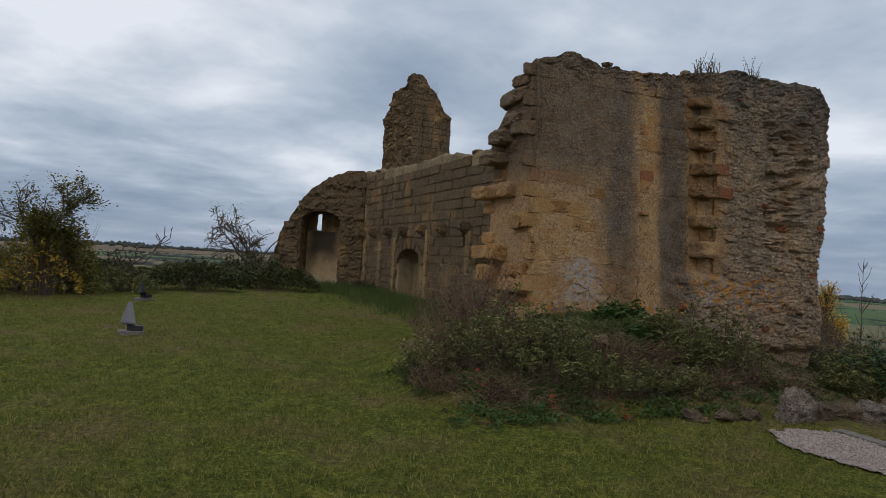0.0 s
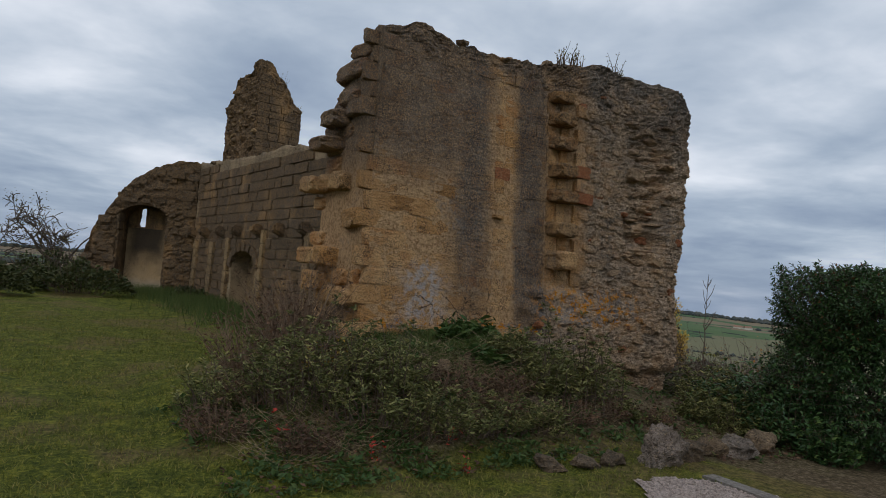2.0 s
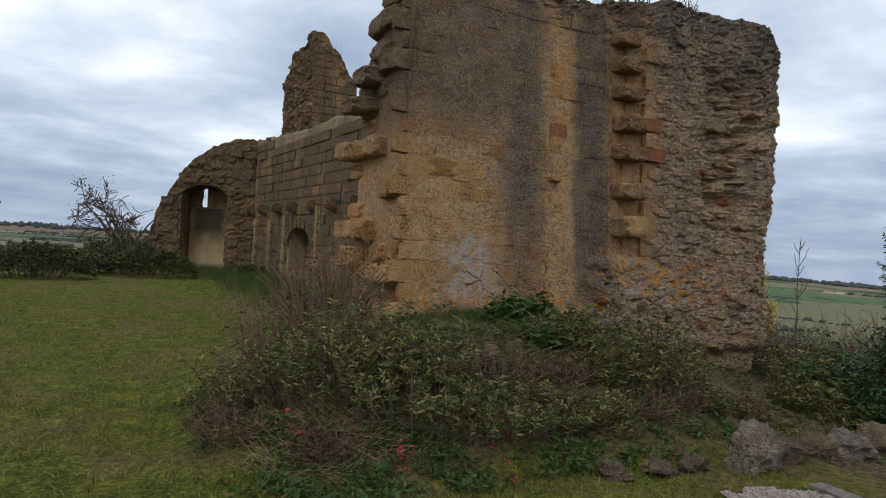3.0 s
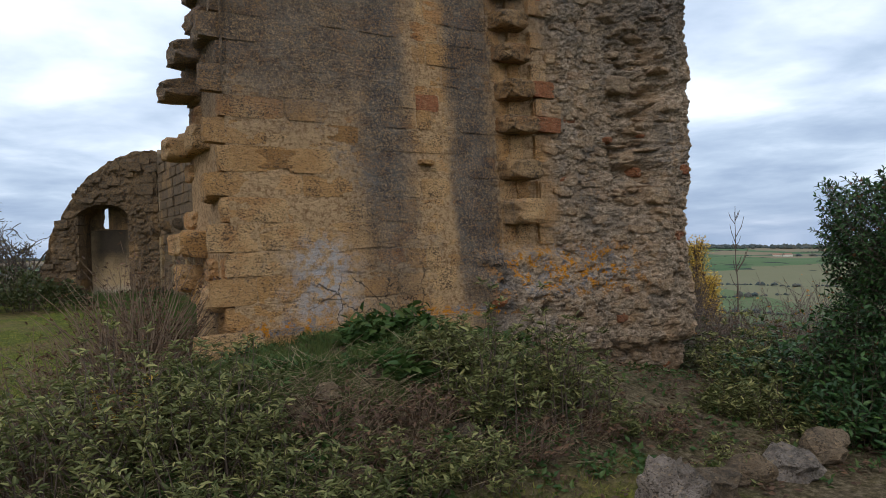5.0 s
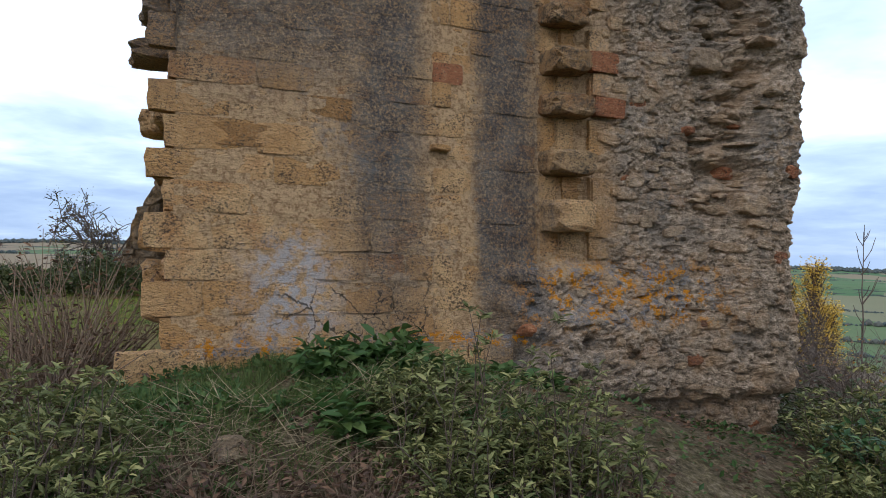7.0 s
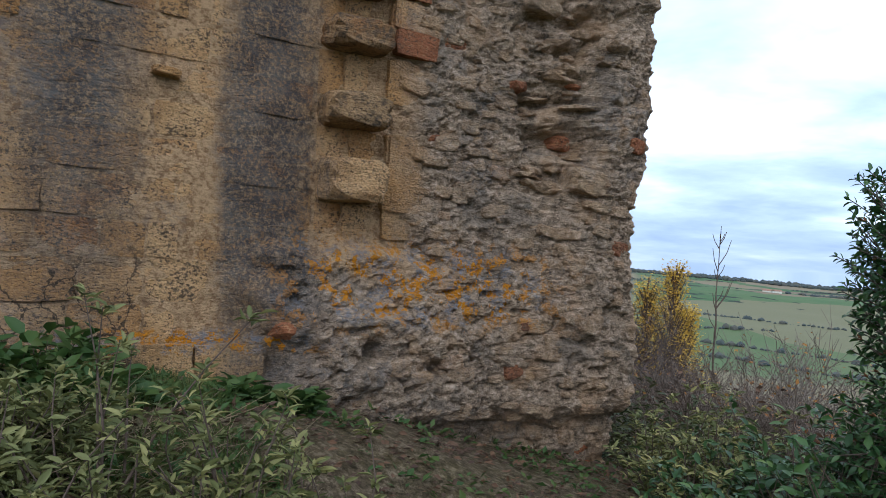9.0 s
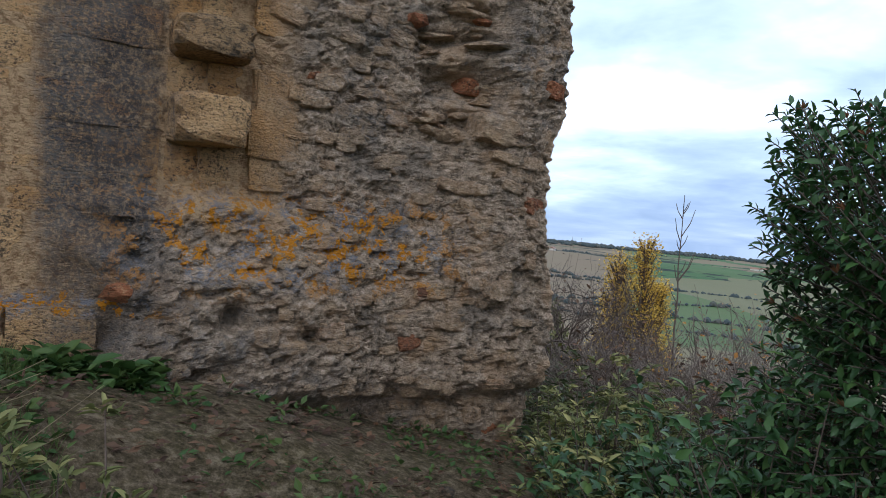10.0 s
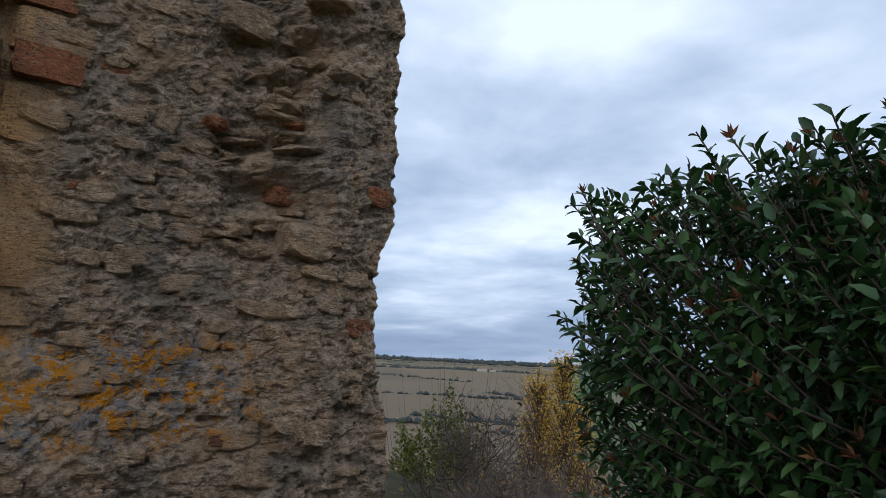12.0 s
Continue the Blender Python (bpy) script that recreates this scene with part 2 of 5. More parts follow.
def leaf_material(name, stops, gloss=0.5, through_light=0.25):
    m, n, bsdf = material(name)
    rnd = n.add("ShaderNodeNewGeometry").outputs["Random Per Island"]
    p = position(n)
    pick = n.math("ADD", n.math("MULTIPLY", rnd, 0.8), n.math("MULTIPLY", n.noise(p, 3.0, 3.0), 0.35))
    oi = n.add("ShaderNodeObjectInfo").outputs["Random"]
    pick = n.math("FRACT", n.math("ADD", n.math("MULTIPLY", pick, 0.86), n.math("MULTIPLY", oi, 0.12)))
    col = n.ramp(pick, stops)
    n.put(bsdf.inputs["Base Color"], col)
    bsdf.inputs["Roughness"].default_value = 1 - gloss
    bsdf.inputs["Specular IOR Level"].default_value = 0.35
    tr = n.add("ShaderNodeBsdfTranslucent")
    n.put(tr.inputs[0], col)
    mx = n.add("ShaderNodeMixShader")
    mx.inputs[0].default_value = through_light
    n.put(mx.inputs[1], bsdf.outputs[0])
    n.put(mx.inputs[2], tr.outputs[0])
    n.put(m.node_tree.nodes["Material Output"].inputs[0], mx.outputs[0])
    return m


def ground_material():
    m, n, bsdf = material("meadow_and_fields")
    p = position(n)
    xyz = n.add("ShaderNodeSeparateXYZ")
    n.put(xyz.inputs[0], p)
    # near: thin autumn turf with bare and mossy patches
    tuft = n.math("ADD", n.math("MULTIPLY", n.noise(p, 24.0, 8.0, 0.82), 0.6), n.math("MULTIPLY", n.noise(p, 4.5, 7.0, 0.8), 0.4))
    patch = n.noise(p, 0.55, 5.0, 0.6)
    turf = n.ramp(tuft, [(0.40, (0.020, 0.032, 0.006)), (0.5, (0.085, 0.100, 0.016)), (0.59, (0.25, 0.235, 0.036))])
    dry = n.ramp(n.noise(p, 16.0, 6.0, 0.7), [(0.38, (0.055, 0.042, 0.020)), (0.62, (0.24, 0.175, 0.075))])
    near = n.mix(n.step(patch, 0.48, 0.62, 0.0, 0.8), turf, dry)
    # earth of the bank
    rel = n.vmath("SUBTRACT", p, (*FRONT_AT, 0.0))
    rot = n.add("ShaderNodeVectorRotate", turn="Z_AXIS")
    n.put(rot.inputs["Vector"], rel)
    rot.inputs["Angle"].default_value = radians(-FRONT_TURN)
    uv = n.add("ShaderNodeSeparateXYZ")
    n.put(uv.inputs[0], rot.outputs[0])
    wob = n.math("MULTIPLY", n.math("SUBTRACT", n.noise(p, 1.4, 4.0), 0.5), 1.6)
    bank = n.math("MULTIPLY", n.step(n.math("ADD", n.math("ADD", uv.outputs[1], wob), n.step(uv.outputs[0], 2.2, 3.2, 0.0, 2.2)), -2.7, -2.0), n.step(n.math("ADD", uv.outputs[0], wob), -1.9, -1.2))
    bank = n.math("MULTIPLY", bank, n.math("MULTIPLY", n.step(uv.outputs[0], 9.0, 7.0), n.step(uv.outputs[1], 1.6, 0.8)))
    soil = n.ramp(n.noise(p, 17.0, 9.0, 0.82), [(0.38, (0.030, 0.022, 0.014)), (0.5, (0.115, 0.082, 0.052)), (0.62, (0.27, 0.205, 0.14))])
    near = n.mix(n.math("MULTIPLY", bank, 0.85), near, soil)
    # far: fields
    flat = n.scaled(p, (1.0, 1.0, 0.0))
    warp = n.noise(flat, 0.0035, 2.0)
    bent = n.scaled(flat, (1.0, 0.62, 0.0))
    cell = n.add("ShaderNodeTexVoronoi", feature="F1")
    cell.distance = "CHEBYCHEV"
    n.put(cell.inputs["Vector"], bent)
    cell.inputs["Scale"].default_value = 0.0036
    sep = n.add("ShaderNodeSeparateColor")
    n.put(sep.inputs[0], cell.outputs["Color"])
    crop = n.ramp(sep.outputs[0], [(0.0, (0.040, 0.095, 0.038)), (0.25, (0.062, 0.118, 0.046)), (0.42, (0.090, 0.125, 0.055)), (0.5, (0.19, 0.145, 0.092)), (0.72, (0.145, 0.110, 0.075)), (0.86, (0.22, 0.172, 0.108)), (1.0, (0.055, 0.105, 0.042))])
    tilled = n.ramp(sep.outputs[1], [(0.0, (0.20, 0.150, 0.095)), (0.35, (0.145, 0.108, 0.075)), (0.6, (0.23, 0.175, 0.11)), (0.76, (0.17, 0.13, 0.085)), (0.82, (0.075, 0.118, 0.050)), (1.0, (0.055, 0.10, 0.042))])
    bearing = n.math("DIVIDE", xyz.outputs[0], n.math("MAXIMUM", xyz.outputs[1], 1.0))
    crop = n.mix(n.step(bearing, 0.44, 0.46, 1.0, 0.0), crop, tilled)
    cell.inputs["Randomness"].default_value = 0.85
    crop = n.mix(n.step(n.noise(flat, 0.02, 4.0), 0.35, 0.7, 0.0, 0.25), crop, (0.17, 0.155, 0.085))
    wood = n.step(n.math("ADD", n.noise(flat, 0.0030, 5.0, 0.7), n.math("MULTIPLY", warp, 0.1)), 0.625, 0.64)
    crop = n.mix(wood, crop, (0.026, 0.034, 0.026))
    length = n.add("ShaderNodeVectorMath", operation="LENGTH")
    n.put(length.inputs[0], p)
    dist = length.outputs["Value"]
    scrub = n.ramp(n.noise(p, 0.8, 6.0, 0.7), [(0.3, (0.03, 0.032, 0.016)), (0.7, (0.10, 0.085, 0.045))])
    over = n.math("ADD", n.math("MULTIPLY", n.math("SUBTRACT", xyz.outputs[0], 7.4), 0.966), n.math("MULTIPLY", n.math("SUBTRACT", xyz.outputs[1], 13.6), 0.26))
    slope = n.mix(n.math("MAXIMUM", n.step(dist, 38.0, 60.0), n.step(over, -1.2, 0.3)), near, scrub)
    col = n.mix(n.step(dist, 180.0, 260.0), slope, crop)
    n.put(bsdf.inputs["Base Color"], col)
    bsdf.inputs["Roughness"].default_value = 0.95
    bsdf.inputs["Specular IOR Level"].default_value = 0.1
    bump(n, bsdf, n.math("ADD", n.noise(p, 14.0, 8.0, 0.75), n.math("MULTIPLY", n.noise(p, 60.0, 3.0), 0.4)), 0.9, 0.05)
    return m


M_FRONT = front_stone("front_wall_stone", False)
M_MORTAR = front_stone("front_wall_mortar", True)
M_BACK = weathered_stone("back_wall_stone", [(0.0, (0.24, 0.135, 0.06)), (0.4, (0.36, 0.21, 0.09)), (0.7, (0.26, 0.165, 0.09)), (1.0, (0.52, 0.29, 0.12))], 0.95, 0.35, 0.50)
M_OCHRE = weathered_stone("recess_stone", [(0.0, (0.40, 0.25, 0.11)), (0.5, (0.50, 0.33, 0.16)), (1.0, (0.44, 0.30, 0.16))], 0.8, 0.36, 0.58)
M_RED = weathered_stone("red_stone", [(0.0, (0.32, 0.10, 0.045)), (0.5, (0.40, 0.15, 0.065)), (1.0, (0.34, 0.13, 0.07))], 0.6, 0.46, 0.66)
M_TUSK = weathered_stone("weathered_tusk", OCHRES, 0.85, 0.28, 0.46)
M_RUSSET = weathered_stone("russet_stone", [(0.0, (0.44, 0.20, 0.060)), (0.5, (0.52, 0.26, 0.085)), (1.0, (0.46, 0.24, 0.085))], 0.6, 0.46, 0.66)
M_ROCK = weathered_stone("field_stone", [(0.0, (0.17, 0.11, 0.062)), (0.5, (0.24, 0.165, 0.10)), (1.0, (0.34, 0.26, 0.18))], 0.9, 0.38, 0.52)
M_PALE_ROCK = weathered_stone("pale_rock", [(0.0, (0.21, 0.15, 0.10)), (0.5, (0.36, 0.29, 0.24)), (1.0, (0.48, 0.42, 0.36))], 0.88, 0.40, 0.56)
M_JOINT = weathered_stone("back_wall_mortar", [(0.0, (0.34, 0.24, 0.14)), (0.5, (0.42, 0.31, 0.19)), (1.0, (0.38, 0.28, 0.18))], 0.6, 0.42, 0.6)
M_SMOKE = smoky_stone()
M_GROUND = ground_material()
M_GRAVEL = plain("gravel", (0.34, 0.275, 0.24), 0.9, 0.0, 0.6, 45.0, 0.9)
M_BARK = plain("bark", (0.085, 0.062, 0.045), 0.9, 0.0, 0.4, 30.0, 0.5)
M_TWIG = plain("twig_bark", (0.10, 0.068, 0.048), 0.85, 0.0, 0.4, 25.0, 0.3)
M_GREYTWIG = plain("grey_twig", (0.17, 0.13, 0.10), 0.9, 0.0, 0.4, 25.0, 0.3)
M_DRY = plain("dry_stem", (0.19, 0.125, 0.078), 0.9, 0.0, 0.4, 9.0, 0.2)
M_METAL = plain("grey_metal", (0.20, 0.19, 0.20), 0.45, 0.6, 0.12, 9.0, 0.05)
M_DARK = plain("dark_metal", (0.03, 0.03, 0.032), 0.5, 0.3, 0.2, 9.0, 0.05)
M_STALK = plain("straw_stalk", (0.27, 0.20, 0.115), 0.9, 0.0, 0.4, 9.0, 0.2)
M_SLAB = plain("concrete", (0.17, 0.15, 0.13), 0.9, 0.0, 0.55, 22.0, 0.9)
M_LAUREL = leaf_material("laurel_leaf", [(0.0, (0.012, 0.036, 0.011)), (0.45, (0.026, 0.066, 0.017)), (0.8, (0.058, 0.115, 0.028)), (1.0, (0.16, 0.22, 0.055))], 0.52, 0.12)
M_SHRUB = leaf_material("shrub_leaf", [(0.0, (0.032, 0.040, 0.011)), (0.35, (0.085, 0.095, 0.026)), (0.7, (0.190, 0.195, 0.066)), (1.0, (0.38, 0.33, 0.12))], 0.35, 0.25)
M_WEED = leaf_material("weed_leaf", [(0.0, (0.024, 0.056, 0.012)), (0.5, (0.046, 0.090, 0.019)), (1.0, (0.10, 0.135, 0.032))], 0.4, 0.25)
M_IVY = leaf_material("hedge_leaf", [(0.0, (0.022, 0.034, 0.011)), (0.5, (0.048, 0.062, 0.018)), (1.0, (0.11, 0.108, 0.034))], 0.35, 0.2)
M_YELLOW = leaf_material("autumn_leaf", [(0.0, (0.20, 0.13, 0.020)), (0.5, (0.34, 0.22, 0.030)), (1.0, (0.46, 0.30, 0.045))], 0.3, 0.3)
M_GOLD = leaf_material("golden_leaf", [(0.0, (0.42, 0.26, 0.035)), (0.5, (0.60, 0.39, 0.06)), (1.0, (0.72, 0.50, 0.10))], 0.3, 0.4)
M_OLIVE = leaf_material("olive_leaf", [(0.0, (0.060, 0.064, 0.018)), (0.5, (0.14, 0.132, 0.032)), (1.0, (0.28, 0.215, 0.042))], 0.3, 0.3)
M_MOSSY = leaf_material("yellow_green_leaf", [(0.0, (0.035, 0.050, 0.010)), (0.5, (0.095, 0.115, 0.020)), (1.0, (0.22, 0.20, 0.035))], 0.3, 0.3)
M_RUST = leaf_material("rusty_leaf", [(0.0, (0.20, 0.07, 0.02)), (0.5, (0.32, 0.13, 0.03)), (1.0, (0.42, 0.24, 0.04))], 0.25, 0.3)
M_BROWN = leaf_material("withered_leaf", [(0.0, (0.045, 0.026, 0.018)), (0.5, (0.095, 0.055, 0.034)), (1.0, (0.19, 0.10, 0.05))], 0.2, 0.2)
M_REDLEAF = leaf_material("red_leaf", [(0.0, (0.30, 0.025, 0.02)), (1.0, (0.42, 0.06, 0.03))], 0.3, 0.2)
M_BUD = leaf_material("red_bud", [(0.0, (0.10, 0.045, 0.02)), (1.0, (0.22, 0.09, 0.035))], 0.3, 0.2)
M_GRASS = leaf_material("grass_blade", [(0.0, (0.040, 0.052, 0.010)), (0.45, (0.110, 0.130, 0.022)), (0.75, (0.205, 0.20, 0.036)), (1.0, (0.34, 0.26, 0.09))], 0.25, 0.3)
M_LONG = leaf_material("long_grass_blade", [(0.0, (0.035, 0.065, 0.014)), (0.5, (0.075, 0.115, 0.026)), (1.0, (0.155, 0.16, 0.05))], 0.25, 0.3)
# distant woods: bluish grey of aerial haze mixed into the leaf colour
M_HAZED_WOOD = leaf_material("hazed_foliage", [(0.0, (0.030, 0.042, 0.045)), (0.5, (0.050, 0.062, 0.058)), (1.0, (0.085, 0.080, 0.060))], 0.1, 0.0)
M_HOUSE = plain("render_wall", (0.62, 0.58, 0.50), 0.9, 0.0, 0.1, 0.4, 0.0)
M_TILE = plain("roof_tile", (0.26, 0.15, 0.10), 0.9, 0.0, 0.2, 0.6, 0.0)

# ---- builders ----
RNG = np.random.default_rng(7)


def mesh_of(name, verts, faces, smooth=False):
    me = bpy.data.meshes.new(name)
    me.from_pydata([tuple(v) for v in verts] if not isinstance(verts, np.ndarray) else verts.tolist(), [], faces if not isinstance(faces, np.ndarray) else faces.tolist())
    if smooth:
        me.polygons.foreach_set("use_smooth", np.ones(len(me.polygons), bool))
    me.update()
    return me


def thing(name, at=(0, 0, 0), turn=0.0, label="", category="", group="", kind=""):
    ob = new(name)
    ob.empty_display_size = 0.2
    ob.matrix_world = pose(*at, 0, 0, turn)
    return tagged(ob, label, category, group, kind)


def part(name, mesh, mat, parent, label="", m=None, kind=""):
    """One mesh object under a thing or a part."""
    if isinstance(mesh, bmesh.types.BMesh):
        bm, mesh = mesh, bpy.data.meshes.new(name)
        bm.to_mesh(mesh)
        bm.free()
    if mat and not mesh.materials:
        mesh.materials.append(mat)
    ob = new(name, mesh)
    ob.parent = parent
    if m is not None:
        ob.matrix_basis = m
    return tagged(ob, label, kind=kind)


def whole(name, mesh, mat, at=(0, 0, 0), turn=0.0, label="", category="", group="", kind=""):
    mesh.materials.append(mat)
    ob = new(name, mesh)
    ob.matrix_world = pose(*at, 0, 0, turn)
    return tagged(ob, label, category, group, kind)


def sstep(x, lo, hi):
    t = min(1.0, max(0.0, (x - lo) / (hi - lo)))
    return t * t * (3 - 2 * t)


def rough_noise(x, y, z, size, octaves=4):
    return noise.fractal(Vector((x / size, y / size, z / size)), 0.9, 2.1, octaves, noise_basis="PERLIN_ORIGINAL")


def spread(value, places):
    """Piecewise linear reading of (place, value) pairs."""
    return float(np.interp(value, [p[0] for p in places], [p[1] for p in places]))


def rough_wall(L, thick, top, foot, front, cols, rows, seed, amount=0.05, ends=10, at=None, flat=False, edge=None):
    """A closed masonry body with an uneven face: x along the wall, y into it, z up."""
    if at is None:
        at = [L * i / cols for i in range(cols + 1)]
    cols = len(at) - 1
    line = [(x, 0.0, 0.0, -1.0) for x in at]
    line += [(L, thick * i / ends, 1.0, 0.0) for i in range(1, ends)]
    line += [(x, thick, 0.0, 1.0) for x in reversed(at)]
    line += [(0.0, thick * (ends - i) / ends, -1.0, 0.0) for i in range(1, ends)]
    n = len(line)
    verts, faces = [], []
    for j in range(rows + 1):
        f = j / rows
        for x, y, nx, ny in line:
            ztop = top(x, y)
            z = foot + (ztop - foot) * f
            d = amount * (rough_noise(x + seed, y, z * 1.7, 0.42) + 0.55 * rough_noise(x, y + seed, z * 2.2, 0.13, 3))
            if ny < 0:
                d += front(x, z)
            else:
                d += 1.6 * amount * rough_noise(x, y, z + seed, 0.5)
            verts.append((x + nx * d + (edge(z) * sstep(x, L - 0.5, L) if edge else 0.0), y + ny * d, z))
    for j in range(rows):
        for i in range(n):
            k = (i + 1) % n
            faces.append((j * n + i, j * n + k, (j + 1) * n + k, (j + 1) * n + i))
    o = rows * n
    for base, flip in ((o, False), (0, True)):
        right = [base + cols + i for i in range(ends + 1)]
        quads = []
        for i in range(cols):
            a, b = base + i, base + i + 1
            c, d = base + 2 * cols + ends - (i + 1), base + 2 * cols + ends - i
            quads.append((a, b, c, d))
        quads.append(tuple(right))
        tail = [base + 2 * cols + ends + i for i in range(ends)] + [base]
        quads.append(tuple(tail))
        faces += [tuple(reversed(q)) for q in quads] if flip else quads
    return mesh_of("core", verts, faces, not flat)


def cut(mesh, cutters):
    """The mesh less the cutters, all in one frame of reference."""
    ob = new("cut_body", mesh)
    gone = [ob]
    for c in cutters:
        k = new("cutter", c)
        gone.append(k)
        mod = ob.modifiers.new("cut", "BOOLEAN")
        mod.object, mod.operation, mod.solver = k, "DIFFERENCE", "EXACT"
    bpy.context.view_layer.update()
    made = bpy.data.meshes.new_from_object(ob.evaluated_get(bpy.context.evaluated_depsgraph_get()))
    for g in gone:
        bpy.data.objects.remove(g)
    return made


def arch_prism(x0, x1, z0, spring, crown, y0, y1, steps=10):
    """A round-headed block, to cut openings with."""
    out = [(x0, z0), (x1, z0), (x1, spring)]
    for i in range(1, steps):
        a = math.pi * i / steps
        out.append(((x0 + x1) / 2 + (x1 - x0) / 2 * math.cos(a), spring + (crown - spring) * math.sin(a)))
    out.append((x0, spring))
    n = len(out)
    verts = [(x, y0, z) for x, z in out] + [(x, y1, z) for x, z in out]
    faces = [tuple(range(n)), tuple(reversed(range(n, 2 * n)))]
    faces += [(i, i + n, (i + 1) % n + n, (i + 1) % n) for i in range(n)]
    me = mesh_of("cutter", verts, faces)
    bm = bmesh.new()
    bm.from_mesh(me)
    bmesh.ops.recalc_face_normals(bm, faces=bm.faces)
    bm.to_mesh(me)
    bm.free()
    return me


def block_mesh(seed, wear=0.12, deep=1.0):
    """A dressed stone of unit width and height, its worn face towards -y and its tail 1 deep."""
    r = random.Random(seed)
    nx, nz = 4, 3
    verts, faces = [], []
    for j in range(nz + 1):
        for i in range(nx + 1):
            x, z = i / nx - 0.5, j / nz - 0.5
            edge = (i in (0, nx)) + (j in (0, nz))
            push = wear * r.random() + (0.03 if edge == 1 else 0.09 if edge == 2 else 0.0)
            jit = 0.022
            verts.append((x * (0.97 if edge == 2 else 1) + r.uniform(-jit, jit), push, z * (0.95 if edge == 2 else 1) + r.uniform(-jit, jit)))
    for j in range(nz):
        for i in range(nx):
            a = j * (nx + 1) + i
            faces.append((a, a + 1, a + nx + 2, a + nx + 1))
    ring = [i for i in range(nx)] + [nx + j * (nx + 1) for j in range(nz)] + [nz * (nx + 1) + nx - i for i in range(nx)] + [(nz - j) * (nx + 1) for j in range(nz)]
    o = len(verts)
    for v in ring:
        verts.append((verts[v][0], deep, verts[v][2]))
    n = len(ring)
    for i in range(n):
        k = (i + 1) % n
        faces.append((ring[i], o + i, o + k, ring[k]))
    return mesh_of("block", verts, faces)


def boulder_mesh(seed, sub=2, rough=0.28, squash=0.75, boxy=False):
    """An angular broken stone about one across."""
    bm = bmesh.new()
    bmesh.ops.create_icosphere(bm, subdivisions=sub, radius=0.5)
    r = random.Random(seed)
    off = Vector((r.uniform(0, 50), r.uniform(0, 50), r.uniform(0, 50)))
    planes = [(Vector((r.gauss(0, 1), r.gauss(0, 1), r.gauss(0, 1))).normalized(), r.uniform(0.28, 0.42)) for _ in range(9)]
    for v in bm.verts:
        if boxy:
            c = v.co.normalized()
            v.co = c * 0.48 / (abs(c.x) ** 14 + abs(c.y) ** 14 + abs(c.z) ** 14) ** (1 / 14)
            v.co.x += 0.05 * noise.noise(v.co * 2 + off)
        for nrm, d in ([] if boxy else planes):
            k = v.co.dot(nrm) - d
            if k > 0:
                v.co -= nrm * k * 0.9
        v.co *= 1 + rough * noise.fractal(v.co * 3.1 + off, 0.9, 2.1, 3) + (0.5 * rough * noise.fractal(v.co * 11 + off, 0.9, 2.1, 2) if sub > 2 else 0)
        v.co.z *= squash
    me = bpy.data.meshes.new("boulder")
    bm.to_mesh(me)
    bm.free()
    return me


BLOCKS = [block_mesh(s) for s in range(9)]
RUBBLE = [boulder_mesh(40 + s, 1, 0.3, 0.8) for s in range(10)]
STONES = [boulder_mesh(60 + s, 3, 0.07, 1.0, True) for s in range(8)]


def tinted(meshes, mat):
    made = []
    for me in meshes:
        c = me.copy()
        c.materials.append(mat)
        made.append(c)
    return made


def box_mesh(sx, sy, sz, bevel=0.01, taper=1.0):
    bm = bmesh.new()
    bmesh.ops.create_cube(bm, size=1)
    for v in bm.verts:
        k = taper if v.co.z > 0 else 1
        v.co = Vector((v.co.x * sx * k, v.co.y * sy * k, v.co.z * sz))
    bmesh.ops.bevel(bm, geom=bm.edges[:], offset=bevel, segments=2, affect="EDGES")
    return bm


# ---- plants ----
LEAF_SHAPES = {
    "blade": ([(0, -0.5, 0), (0, 0.5, 0), (1, 0, 0.0)], [(0, 1, 2)]),
    "lance": ([(0, 0, 0), (0.35, -0.5, 0.10), (0.35, 0, 0.0), (0.35, 0.5, 0.10), (0.72, -0.36, 0.02), (0.72, 0, -0.05), (0.72, 0.36, 0.02), (1, 0, -0.16)], [(0, 1, 2), (0, 2, 3), (1, 4, 5, 2), (2, 5, 6, 3), (4, 7, 5), (5, 7, 6)]),
    "kite": ([(0, 0, 0), (0.45, -0.5, 0.06), (0.45, 0.5, 0.06), (1, 0, -0.06)], [(0, 1, 3), (0, 3, 2)]),
}


def frames(d, rng):
    """For each direction, side and normal vectors with a random roll; normals prefer to look up."""
    d = d / np.linalg.norm(d, axis=1)[:, None]
    up = np.array([0, 0, 1.0]) + rng.normal(0, 0.45, d.shape)
    side = np.cross(up, d)
    side /= np.linalg.norm(side, axis=1)[:, None] + 1e-9
    return d, side, np.cross(d, side)


def leaves(shape, pos, direction, length, width, rng):
    """One mesh of many leaves."""
    sv, sf = LEAF_SHAPES[shape]
    sv = np.array(sv, float)
    d, s, n = frames(direction, rng)
    length, width = np.asarray(length)[:, None, None], np.asarray(width)[:, None, None]
    v = pos[:, None, :] + d[:, None, :] * sv[None, :, 0:1] * length + s[:, None, :] * sv[None, :, 1:2] * width + n[:, None, :] * sv[None, :, 2:3] * length
    count, k = len(pos), len(sv)
    faces = []
    for f in sf:
        faces.append(np.arange(count)[:, None] * k + np.array(f)[None, :])
    out = []
    for f in faces:
        out += f.tolist()
    return mesh_of("leaves", v.reshape(-1, 3), out, shape == "lance")


